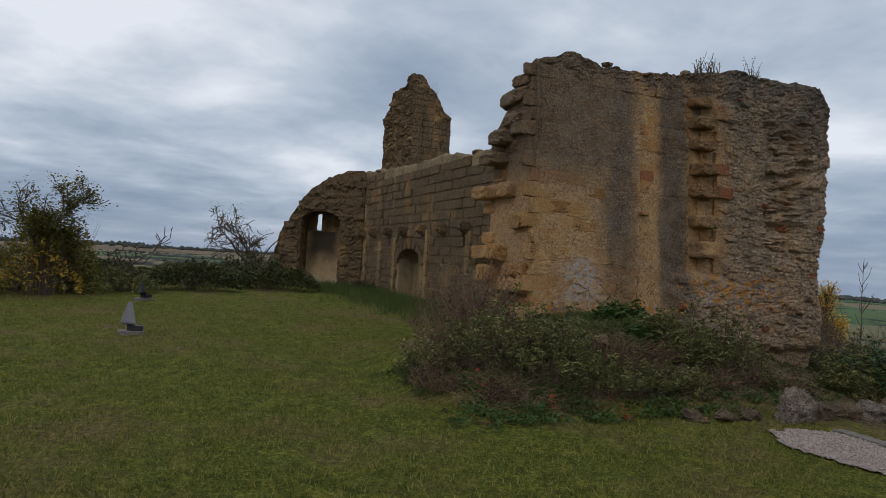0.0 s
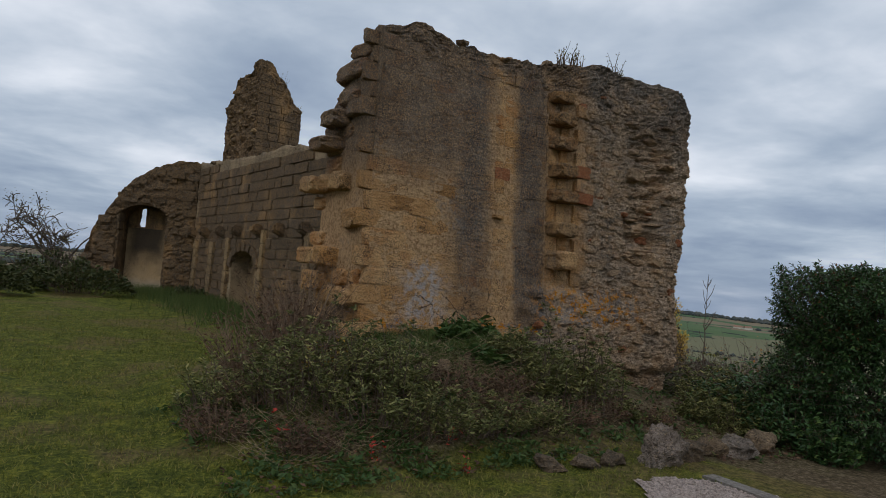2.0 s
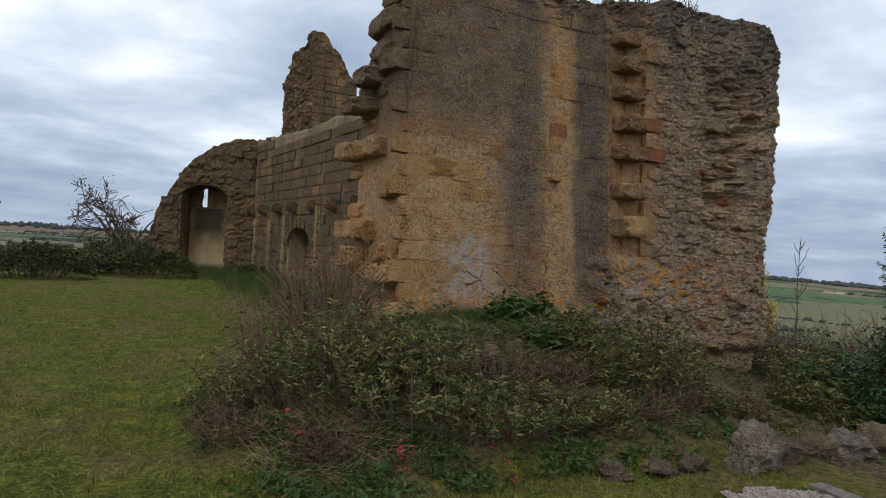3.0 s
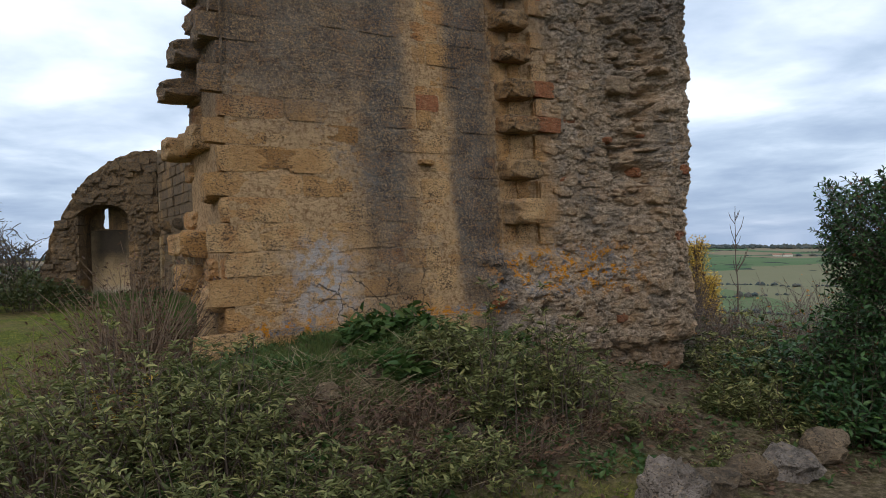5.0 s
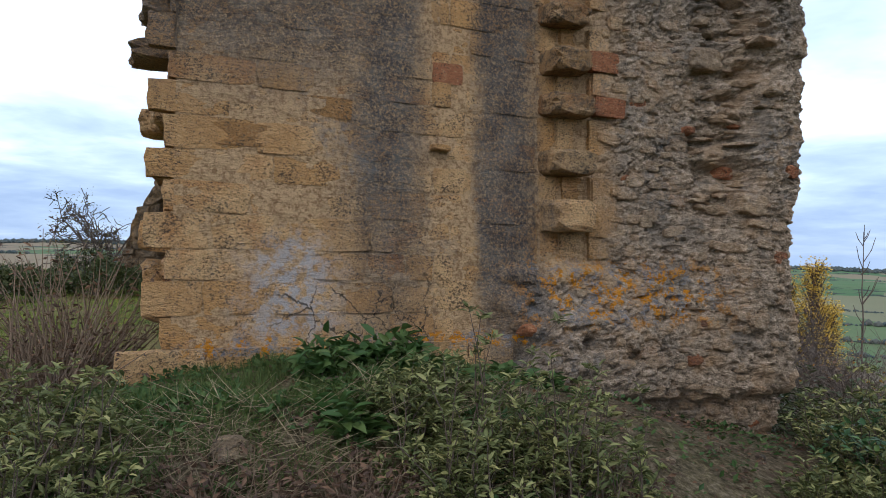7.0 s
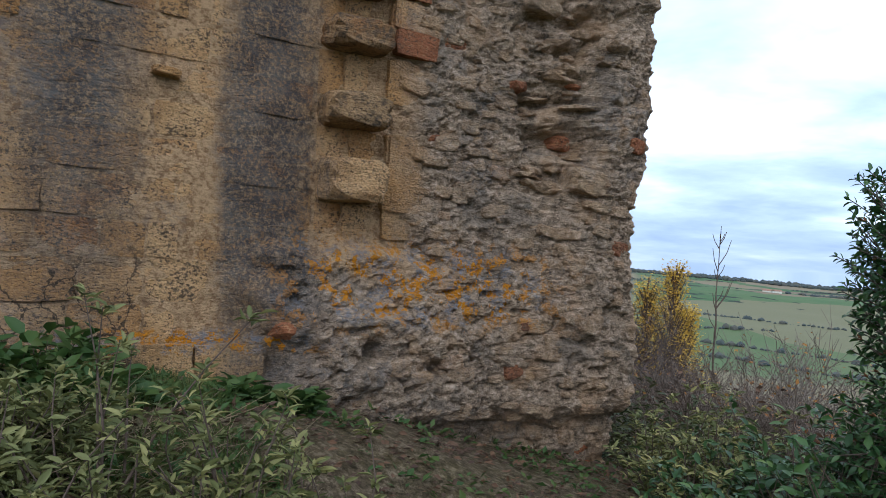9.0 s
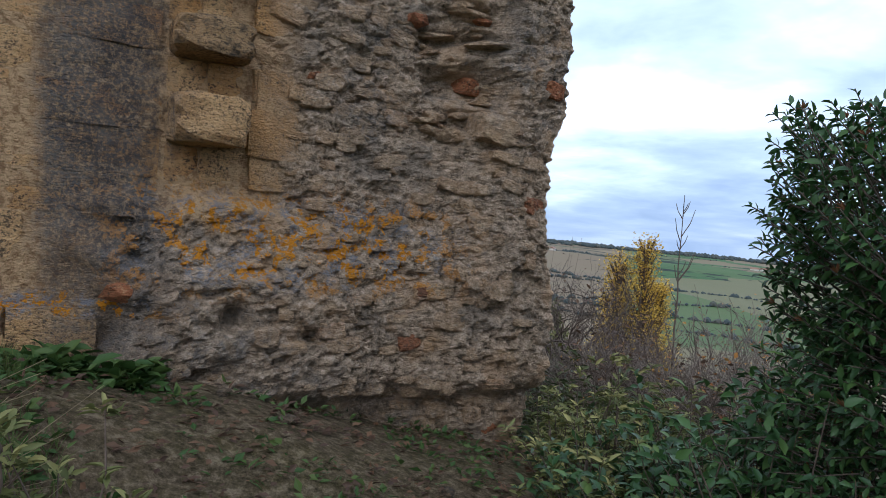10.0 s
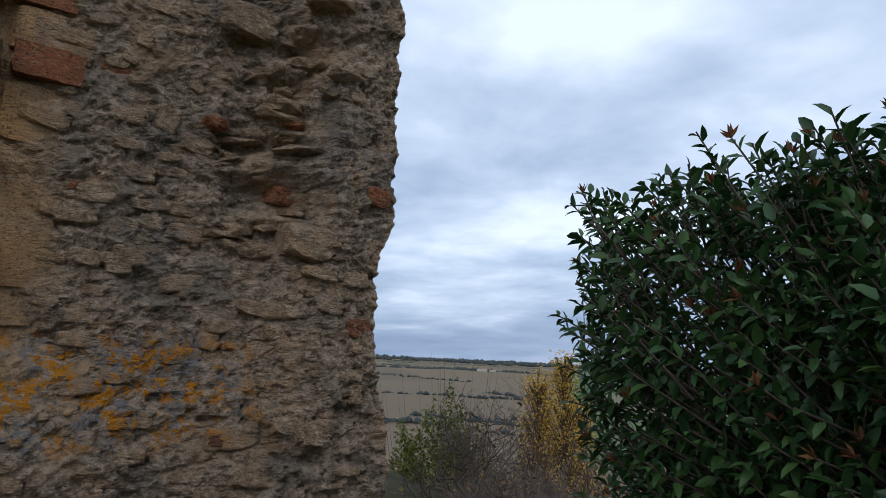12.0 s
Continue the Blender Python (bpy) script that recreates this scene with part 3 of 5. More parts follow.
def tubes(segments, sides=4):
    """One mesh of tapered stalks: (from, to, radius, radius)."""
    verts, faces = [], []
    for a, b, ra, rb in segments:
        a, b = Vector(a), Vector(b)
        q = (b - a).to_track_quat("Z", "Y")
        o = len(verts)
        for p, r in ((a, ra), (b, rb)):
            for i in range(sides):
                w = 2 * math.pi * i / sides
                verts.append(p + q @ Vector((r * math.cos(w), r * math.sin(w), 0)))
        for i in range(sides):
            k = (i + 1) % sides
            faces.append((o + i, o + k, o + sides + k, o + sides + i))
    return mesh_of("stems", verts, faces, True)


def grow(r, base, direction, length, radius, levels, fork=3, wander=0.25, shrink=0.62, lift=0.08, steps=4, least=0.0):
    """Branch segments and their tips, from a trunk upwards."""
    segs, tips = [], []

    def limb(p, d, ln, rad, lv):
        pts = [p]
        for i in range(steps):
            d = (d + Vector((r.gauss(0, wander), r.gauss(0, wander), r.gauss(0, wander) + lift))).normalized()
            q = p + d * (ln / steps)
            segs.append((p, q, max(least, rad * (1 - 0.55 * i / steps)), max(least, rad * (1 - 0.55 * (i + 1) / steps))))
            p = q
            pts.append(p)
            if lv == 0 or i >= steps - 2:
                tips.append((p.copy(), d.copy()))
        if lv > 0:
            for _ in range(fork + (r.random() < 0.4)):
                at = pts[r.randint(1, steps)]
                e = (d * 0.7 + Vector((r.gauss(0, 0.6), r.gauss(0, 0.6), r.gauss(0.1, 0.45)))).normalized()
                limb(at, e, ln * shrink * r.uniform(0.75, 1.2), rad * 0.52, lv - 1)

    limb(Vector(base), Vector(direction).normalized(), length, radius, levels)
    return segs, tips


def bushy(r, n, rx, ry, height, stem=0.006, lean=0.5):
    """Upright stems over an oval foot: segments, and tips along their upper part."""
    segs, tips = [], []
    for _ in range(n):
        a, k = r.uniform(0, 2 * math.pi), math.sqrt(r.random())
        p = Vector((rx * k * math.cos(a) * 0.75, ry * k * math.sin(a) * 0.75, -0.05))
        h = height * (1 - 0.55 * k * k) * r.uniform(0.55, 1.1)
        d = Vector((math.cos(a) * lean * k, math.sin(a) * lean * k, 1)).normalized()
        for i in range(4):
            d = (d + Vector((r.gauss(0, 0.16), r.gauss(0, 0.16), 0))).normalized()
            q = p + d * h / 4
            segs.append((p, q, stem * (1 - 0.2 * i), stem * (0.8 - 0.2 * i)))
            p = q
            if i > 0:
                tips.append((p.copy(), d.copy()))
    return segs, tips


def rosettes(tips, per, length, width, rng, shape="lance", droop=0.1, scatter=0.03, out=1.0, tail=0.8):
    pos, dirs = [], []
    for p, d in tips:
        for _ in range(per):
            a = rng.uniform(0, 2 * math.pi)
            pos.append(np.array(p) - np.array(d) * rng.uniform(0, tail) * length + rng.normal(0, scatter, 3))
            dirs.append(np.array(d) * rng.uniform(0.1, 0.9) + out * np.array([math.cos(a), math.sin(a), rng.uniform(-droop - 0.2, 0.35)]))
    pos, dirs = np.array(pos), np.array(dirs)
    k = rng.uniform(0.6, 1.25, len(pos))
    return leaves(shape, pos, dirs, length * k, width * k, rng)


def ground_height(x, y):
    """The hilltop lawn, the bank under the front wall, the hillside and the valley."""
    s1 = (x - 7.4) * 0.966 + (y - 13.6) * 0.26
    s = max(s1, y - 37.0, -x - 17.0, -y - 25.0)
    a = radians(FRONT_TURN)
    dx, dy = x - FRONT_AT[0], y - FRONT_AT[1]
    u, out = dx * math.cos(a) + dy * math.sin(a), dx * math.sin(a) - dy * math.cos(a)
    h = 0.022 * max(0.0, min(y, 34) - 7.0) - 0.03 * max(0.0, x - 4.5) * sstep(y, 2, 7)
    foot = spread(u, [(-2.4, 0.0), (-0.7, 0.72), (0.0, 0.86), (1.2, 0.86), (2.0, 0.78), (3.0, 0.55), (4.0, 0.28), (5.2, 0.05), (7.0, -0.35)])
    bank = foot * sstep(out, 2.75, 0.75) * sstep(-out, 3.2, 0.4)
    h += bank
    d = math.hypot(x, y - 9)
    h += 0.035 * rough_noise(x, y, 0, 1.6, 3) * (1 + 1.5 * sstep(bank, 0.05, 0.4))
    if s > 0:
        h -= 46 * (1 - math.exp(-s / 62)) * sstep(s, 0, 6)
        h += 1.2 * rough_noise(x, y, 3, 14.0, 3) * sstep(s, 3, 30)
        far = 7 * rough_noise(x, y, 1, 420.0, 3) + 5 * rough_noise(x, y, 9, 1300.0, 2)
        h += far * sstep(d, 150, 700)
        h += 30 * sstep(d, 260, 1150) - 5 * sstep(d, 1150, 1600) + 21 * sstep(d, 1700, 3200)
    return h

# ---- ground ----
def build_ground():
    rings, spokes = 250, 300
    radii = [0.12 * (40000 ** (i / (rings - 1))) for i in range(rings)]
    verts = [(2.5, 9.0, ground_height(2.5, 9.0))]
    for rad in radii:
        for k in range(spokes):
            a = 2 * math.pi * k / spokes
            x, y = 2.5 + rad * math.cos(a), 9.0 + rad * math.sin(a)
            verts.append((x, y, ground_height(x, y)))
    faces = [(0, 1 + k, 1 + (k + 1) % spokes) for k in range(spokes)]
    for i in range(rings - 1):
        o, p = 1 + i * spokes, 1 + (i + 1) * spokes
        for k in range(spokes):
            m = (k + 1) % spokes
            faces.append((o + k, p + k, p + m, o + m))
    whole("ground", mesh_of("ground", verts, faces, True), M_GROUND, label="short autumn turf on a hilltop above ploughed and green fields", category="ground", kind="structure")


build_ground()

# ---- front wall ----
WALL_L, WALL_T = 5.46, 1.62
CREST = [(-0.4, 4.5), (-0.2, 4.66), (0.14, 4.93), (0.65, 5.08), (1.2, 4.98), (1.86, 4.95), (2.6, 5.05), (3.2, 5.17), (3.6, 5.2), (4.2, 5.14), (4.8, 5.08), (5.25, 4.98), (5.46, 4.8)]


def batter(x, z):
    """How far the dressed face leans back."""
    return -0.085 * max(0.0, z - 1.08) * sstep(x, 3.9, 2.9)


def broken_edge(z):
    """How far the broken end stands in from its plumb line."""
    return -spread(z, [(0.3, 0.12), (0.7, 0.04), (1.3, 0.06), (1.6, 0.15), (2.2, 0.15), (2.45, 0.02), (3.1, 0.04), (3.8, 0.0), (4.2, 0.05), (4.65, 0.03), (4.9, 0.12)])


def front_crest(x, y):
    fallen = 0.95 * sstep(y, 0.35, 1.5) * sstep(x, 0.9, 0.15)
    return spread(x, CREST) + 0.07 * rough_noise(x, y, 3.0, 0.22, 3) + 0.05 * sstep(y, 0.1, 0.6) - fallen


def front_face(x, z):
    """How far the face stands out from the wall's plane."""
    d = batter(x, z) + 0.40 * sstep(x, 4.15, 5.1) + 0.03 * sstep(x, 3.3, 3.8) - 0.004 * sstep(x, 3.5, 3.2)
    shelf = z + 0.12 * rough_noise(x, 5, z, 0.3, 3)
    d += (0.24 - 0.22 * sstep(x, 3.6, 4.9)) * sstep(x + 0.25 * rough_noise(x, 0, z, 0.4, 2), 2.45, 2.85) * (0.45 * sstep(shelf, 1.72, 1.56) + 0.55 * sstep(shelf, 1.5, 1.1))
    loose = max(sstep(x, 3.3, 3.7), sstep(x, 2.5, 2.8) * sstep(z, 1.7, 1.5), sstep(z, 4.5, 4.75))
    if loose > 0:
        wx, wz = x + 0.05 * rough_noise(x, 3, z, 0.16, 2), z + 0.03 * rough_noise(x, 6, z, 0.16, 2)
        near, near2 = noise.voronoi(Vector((wx / 0.13, 0.0, wz / 0.09)))[0][:2]
        big, big2 = noise.voronoi(Vector((wx / 0.36, 5.0, wz / 0.22)))[0][:2]
        some = sstep(rough_noise(x, 12, z, 0.35, 2), -0.15, 0.35)
        d += loose * (0.022 * some * min(1.0, (near2 - near) * 6) + 0.020 * min(1.0, (big2 - big) * 6) - 0.03)
        d -= loose * 0.035 * sstep(rough_noise(x, 20, z * 1.4, 0.19, 3), 0.3, 0.55)
        d += loose * 0.022 * rough_noise(x, 1, z * 1.2, 0.045, 4) + loose * 0.03 * rough_noise(x, 4, z * 1.3, 0.3, 4)
    scar = sstep(abs(x - 4.72 + 0.10 * rough_noise(x, 2, z, 0.5, 2)), 0.36, 0.16) * sstep(z, 2.05, 2.35) * sstep(z, 4.55, 4.1)
    ledge = rough_noise(x * 0.6, 8, z * 2.4, 0.55, 3)
    d += scar * (-0.18 + 0.18 * ledge)
    for x0, z0, w, h, depth in ((4.9, 3.52, 0.26, 0.13, 0.16), (4.72, 2.62, 0.2, 0.10, 0.15), (3.28, 1.02, 0.09, 0.10, 0.2), (3.75, 0.90, 0.12, 0.06, 0.14), (4.95, 1.08, 0.15, 0.07, 0.09), (3.05, 0.70, 0.2, 0.05, 0.14)):
        d -= depth * math.exp(-((x - x0) / w) ** 2 * 1.5 - ((z - z0) / h) ** 2 * 1.5)
    d -= 0.16 * sstep(z, 0.62, 0.45) * sstep(x, 3.0, 3.5)
    return d


def build_front_wall():
    wall = thing("wall_front", (*FRONT_AT, 0), FRONT_TURN, "ruined ochre sandstone wall with dark run-off streaks and lichen", "wall", kind="structure")
    part("core", rough_wall(WALL_L, WALL_T, front_crest, -0.7, front_face, 0, 400, 3.0, 0.012, 10, [2.3 * i / 46 for i in range(46)] + [2.3 + (WALL_L - 2.3) * i / 225 for i in range(226)], True, broken_edge), M_MORTAR, wall, "mortared rubble with patches of lichen")
    tusks, russet = tinted(STONES, M_TUSK), tinted(BLOCKS, M_RUSSET)
    blocks, red, rubble = tinted(BLOCKS, M_FRONT), tinted(BLOCKS, M_RED), tinted(RUBBLE, M_FRONT)
    redrub = tinted(RUBBLE, M_RED)
    stones, smooth_red = tinted(STONES, M_FRONT), tinted(STONES, M_RED)
    r = random.Random(11)

    def lay(x0, x1, z0, z1, proud, mats=blocks, deep=0.09, name="block"):
        me = r.choice(mats)
        flip = r.choice((1, -1))
        part(name, me, None, wall, m=Matrix.Translation(((x0 + x1) / 2, -proud - batter((x0 + x1) / 2, (z0 + z1) / 2), (z0 + z1) / 2)) @ pose(0, 0, 0, r.gauss(-4.8 if x1 < 3.0 and z0 > 1.08 else 0, 0.6), r.gauss(0, 0.5), r.gauss(0, 0.6)) @ Matrix.Diagonal(((x1 - x0) * flip, deep, z1 - z0, 1)))

    # projecting plinth course
    x = -0.34
    while x < 2.55:
        w = r.uniform(0.42, 0.75)
        lay(x, min(x + w, 2.62) - 0.008, 0.80, 1.075 + r.uniform(-0.012, 0.012), 0.07 + r.uniform(-0.012, 0.012), deep=0.16)
        x += w
    # courses of dressed stone
    heights = [0.225, 0.25, 0.215, 0.255, 0.235, 0.215, 0.25, 0.24, 0.215, 0.265, 0.22, 0.245, 0.21, 0.25, 0.23, 0.2]
    z = 1.083
    for row, h in enumerate(heights):
        x = -0.06 - (0.13 if row % 2 else 0.0) + r.uniform(-0.02, 0.02)
        while x < 3.3:
            w = r.uniform(0.30, 0.64) if row % 3 else r.uniform(0.42, 0.72)
            if 1.9 - w < x < 1.72:
                w = 1.94 - x
            elif 1.85 < x < 2.05:
                w = 2.29 - x if r.random() < 0.6 else (2.29 - x) / 2
            elif x < 2.9 < x + w + 0.12:
                w = 2.91 - x
            x1 = min(x + w, 3.62 + r.uniform(-0.25, 0.1))
            low = z < 1.6 and x1 > 2.78
            column = 2.88 < x < 3.3
            if x1 - x > 0.1 and not low and not column and z + h < spread((x + x1) / 2, CREST) - 0.08:
                lay(x, x1 - r.uniform(0.010, 0.022), z, z + h - r.uniform(0.010, 0.022), 0.006 + r.gauss(0, 0.005))
            x = max(x1, x + 0.1)
        z += h
    # column of tusk stones, with red stones beside
    for z0, z1, out in ((1.98, 2.24, 0.20), (2.47, 2.66, 0.20), (2.98, 3.15, 0.20), (3.36, 3.55, 0.19), (3.79, 3.96, 0.18), (4.15, 4.32, 0.16), (4.52, 4.66, 0.12)):
        part("tusk_stone", r.choice(tusks if z0 > 2.3 else stones), None, wall, m=pose(3.13 + r.uniform(-0.02, 0.02), -out + 0.11 - batter(3.0, z0), (z0 + z1) / 2, r.gauss(0, 2), r.gauss(0, 2), r.gauss(0, 2)) @ Matrix.Diagonal((0.44 + r.uniform(-0.05, 0.04), 0.42, z1 - z0 + 0.02, 1)))
    for z0, z1 in ((1.76, 1.97), (2.25, 2.46), (2.67, 2.97), (3.16, 3.35), (3.56, 3.78), (3.97, 4.14), (4.33, 4.51)):
        split = r.uniform(3.08, 3.2)
        lay(2.92, split, z0 + 0.004, z1 - 0.004, 0.012)
        lay(split + 0.008, 3.37, z0 + 0.004, z1 - 0.004, 0.012)
        lay(3.38, 3.38 + r.uniform(0.2, 0.36), z0 + r.uniform(-0.02, 0.02), z1, 0.03)
    lay(3.37, 3.66, 3.40, 3.58, 0.07, red)
    lay(3.40, 3.72, 3.00, 3.17, 0.08, red)
    lay(1.945, 2.215, 3.165, 3.34, 0.016, red)
    for x0, x1, z0, z1 in ((0.22, 0.63, 2.52, 2.69), (0.94, 1.27, 2.79, 2.95)):
        lay(x0, x1, z0, z1, 0.010, russet)
    lay(3.4, 3.62, 3.19, 3.38, 0.05)
    lay(3.4, 3.66, 2.2, 2.45, 0.05)
    lay(3.36, 3.68, 1.94, 2.22, 0.05)
    part("ledge_stone", r.choice(stones), None, wall, m=pose(1.99, -0.02 - batter(2, 2.43), 2.62, 0, 4, 0) @ Matrix.Diagonal((0.16, 0.12, 0.05, 1)))
    # rubble of the broken end
    for _ in range(330):
        x, z = r.uniform(3.45, 5.2), r.uniform(0.1, 4.9)
        if z < 1.6 and r.random() < 0.4:
            x = r.uniform(2.7, 5.2)
        if z > spread(x, CREST) - 0.05:
            continue
        w = r.choice((0.07, 0.09, 0.12, 0.15, 0.2)) * r.uniform(0.8, 1.25)
        scar = 4.4 < x < 5.1 and 2.1 < z < 4.4
        sink = r.uniform(0.2, 0.42) * w * (0.5 if scar else 1.5)
        part("rubble_stone", r.choice(redrub if r.random() < 0.015 else rubble), None, wall,
             m=pose(x, -front_face(x, z) + (sink * 0.5 if scar else 0.27 * w), z, r.gauss(0, 14), r.gauss(0, 10), r.gauss(0, 14)) @ Matrix.Diagonal((w * 1.25, w * (1.2 if scar else 0.8), w * r.uniform(0.42, 0.75), 1)))
    # flat-faced stones bedded flush in the mortar
    for _ in range(250):
        x, z = r.uniform(3.5, 5.2), r.uniform(0.25, 4.8)
        if z < 1.6 and r.random() < 0.4:
            x = r.uniform(2.7, 5.2)
        if (4.35 < x < 5.1 and 2.1 < z < 4.3) or z > spread(x, CREST) - 0.12:
            continue
        w, h = r.uniform(0.08, 0.24), r.uniform(0.05, 0.12)
        part("flat_stone", r.choice(smooth_red if r.random() < 0.02 else stones), None, wall, m=pose(x, -front_face(x, z) + 0.045, z, r.gauss(0, 4), r.gauss(0, 6), r.gauss(0, 4) - 4) @ Matrix.Diagonal((w, 0.13, h, 1)))
    for x, z, w, h, out in ((4.72, 3.30, 0.34, 0.13, 0.12), (4.62, 2.90, 0.42, 0.09, 0.14), (4.9, 2.83, 0.5, 0.09, 0.13), (4.9, 2.28, 0.30, 0.2, 0.14), (4.86, 2.46, 0.2, 0.1, 0.1), (4.55, 3.62, 0.36, 0.2, 0.1), (5.0, 3.75, 0.5, 0.14, 0.14), (4.8, 3.05, 0.4, 0.1, 0.12), (4.85, 4.15, 0.5, 0.12, 0.1)):
        part("ledge_stone", r.choice(stones if h > 0.15 else rubble), None, wall, m=pose(x, -front_face(x, z) + 0.02, z, r.gauss(0, 6), r.gauss(0, 5), r.gauss(0, 8)) @ Matrix.Diagonal((w, 2 * out + 0.1, h, 1)))
    for x, z in ((4.84, 2.58), (5.3, 2.6), (5.2, 1.8)):
        part("red_brick", r.choice(smooth_red), None, wall, m=pose(x, -front_face(x, z) + 0.07, z, 8, 5, 12) @ Matrix.Diagonal((0.19, 0.2, 0.12, 1)))
    # toothed stones of the torn flank
    z, k = 1.0, 0
    while z < 4.75:
        h = r.uniform(0.2, 0.29)
        out = (0.12 if k % 2 else 0.0) + r.uniform(-0.04, 0.05)
        for y in (0.36, 0.75, 1.1, 1.5):
            w, d = r.uniform(0.36, 0.48), r.uniform(0.42, 0.6)
            push = out + (r.uniform(-0.10, 0.10) if y > 0.5 else 0.0)
            if (z > 4.5 and y < 0.5) or r.random() < 0.5 or z + h > front_crest(0.1, y) + 0.02:
                continue
            part("tooth_stone", r.choice(stones), None, wall, m=pose(w / 2 - push - 0.03, y + 0.06 - batter(0, z), z + h / 2, r.gauss(0, 2), r.gauss(0, 3), r.gauss(0, 5)) @ Matrix.Diagonal((w, d, h * r.uniform(0.8, 1.02), 1)))
        z += h
        k += 1
    for y, z, left, d, h in ((1.30, 3.42, -0.34, 0.5, 0.20), (1.15, 3.74, -0.26, 0.5, 0.24), (0.95, 4.02, -0.12, 0.5, 0.22), (1.4, 2.9, -0.16, 0.45, 0.24), (0.7, 4.32, -0.02, 0.5, 0.24), (1.45, 1.5, -0.22, 0.5, 0.3)):
        part("tooth_stone", r.choice(stones), None, wall, "dark weathered stone jutting from the torn flank", m=pose(left + 0.36, y, z, 0, r.gauss(0, 3), r.gauss(0, 6)) @ Matrix.Diagonal((0.74, d, h, 1)))
    # loose stones of the crest
    for _ in range(46):
        x = r.uniform(0.5, 5.2)
        w = r.uniform(0.14, 0.28)
        part("crest_stone", r.choice(rubble), None, wall, m=pose(x, yy := r.uniform(0.2, 1.45), front_crest(x, yy) - 0.045, r.gauss(0, 8), r.gauss(0, 6), r.uniform(0, 360)) @ Matrix.Diagonal((w, w, w * 0.5, 1)))


build_front_wall()

# ---- back walls and turret ----
A0, A1, B1 = Vector((2.2, 15.6)), Vector((-3.7, 27.4)), Vector((-7.75, 27.94))


def frame_turn(p, q):
    """Bearing of a wall whose face is on the right of the way from q to p."""
    return math.degrees(math.atan2(p.y - q.y, p.x - q.x))


def build_back_walls():
    blocks = tinted(BLOCKS, M_BACK)
    rubble = tinted(RUBBLE, M_BACK)
    ochre = tinted(BLOCKS, M_OCHRE)
    r = random.Random(5)
    # long wall: x runs from its far end towards the front wall
    L = (A1 - A0).length
    wall = thing("wall_back", (A1.x, A1.y, 0), frame_turn(A0, A1), "long weathered sandstone wall with corbels and arched openings", "wall", kind="structure")

    def crest(x, y):
        return spread(x, [(0, 5.12), (2.2, 5.0), (5.5, 4.86), (7.4, 4.92), (9.0, 4.7), (13.2, 4.66)]) + 0.09 * rough_noise(x, y, 0, 0.5, 3)

    body = rough_wall(L, 1.1, crest, -0.3, lambda x, z: -0.03, 150, 60, 9.0, 0.02)
    door = (L - 9.05, L - 7.08, 0.35, 1.62, 2.08)
    win = (L - 3.32, L - 2.35, 1.05, 1.75, 2.12)
    body = cut(body, [arch_prism(door[0], door[1], door[2], door[3], door[4], -0.4, 0.6), arch_prism(win[0], win[1], win[2], win[3], win[4], -0.4, 0.85)])
    part("core", body, M_JOINT, wall)
    # added panel: its paler ochre stands in for light inside the doorway
    part("back_panel", box_mesh(door[1] - door[0] - 0.06, 0.08, 1.7, 0.01), M_OCHRE, wall, "added ochre panel standing for the lit inside of the doorway", m=pose((door[0] + door[1]) / 2, 0.57, 1.15))

    def inside(x0, x1, z0, z1):
        for a, b, c, s, t in (door, win):
            if x1 > a and x0 < b and z1 > c and z0 < t - 0.08:
                return True
        return False

    z = 0.3
    made = 0
    while z < 4.75:
        h = r.uniform(0.24, 0.31)
        x = 0.05 + r.uniform(0, 0.3)
        while x < 10.6:
            w = r.uniform(0.42, 0.85)
            if not inside(x, x + w, z, z + h) and z + h < crest(x + w / 2, 0) - 0.06:
                part("block", r.choice(blocks), None, wall, m=pose(x + w / 2, -0.022 + r.gauss(0, 0.012), z + h / 2, 0, 0, r.gauss(0, 0.8)) @ Matrix.Diagonal((w - 0.03, 0.10, h - r.uniform(0.02, 0.04), 1)))
                made += 1
            x += w
        z += h
    for u in (13.0, 11.62, 10.04, 8.58, 6.9, 5.44, 3.94):
        bm = box_mesh(0.36, 0.46, 0.38, 0.06)
        for v in bm.verts:
            if v.co.y < 0 and v.co.z < 0:
                v.co.z += 0.14
        part("corbel", bm, M_BACK, wall, "rounded stone corbel", m=pose(L - u, -0.07, 2.62))
    for u, w in ((12.6, 0.34), (10.9, 0.36), (9.4, 0.25), (3.75, 0.3), (6.6, 0.22)):
        z = 0.4
        while z < 2.3:
            h = r.uniform(0.26, 0.4)
            part("pilaster_stone", r.choice(ochre), None, wall, m=pose(L - u + r.uniform(-0.02, 0.02), -0.10, z + h / 2) @ Matrix.Diagonal((w * r.uniform(0.85, 1.1), 0.14, h - 0.02, 1)))
            z += h
    for a, b, c, s, t in (door, win):
        n = 9
        for i in range(n):
            w = math.pi * (i + 0.5) / n
            mid, half = (a + b) / 2, (b - a) / 2 + 0.12
            part("arch_stone", r.choice(blocks), None, wall, m=pose(mid + half * math.cos(w), -0.07, s + (t - s + 0.12) * math.sin(w), 0, 90 - math.degrees(w), 0) @ Matrix.Diagonal((0.26, 0.14, 0.24, 1)))
    # loose stones of the crest
    for _ in range(40):
        x = r.uniform(0.2, L - 0.5)
        w = r.uniform(0.25, 0.55)
        part("crest_stone", r.choice(rubble), None, wall, m=pose(x, r.uniform(0.1, 0.9), crest(x, 0.4) - 0.02, 0, 0, r.uniform(0, 360)) @ Matrix.Diagonal((w, w, w * 0.5, 1)))

    # end wall with the tall fireplace recess: x from its broken end towards the corner
    L2 = (B1 - A1).length
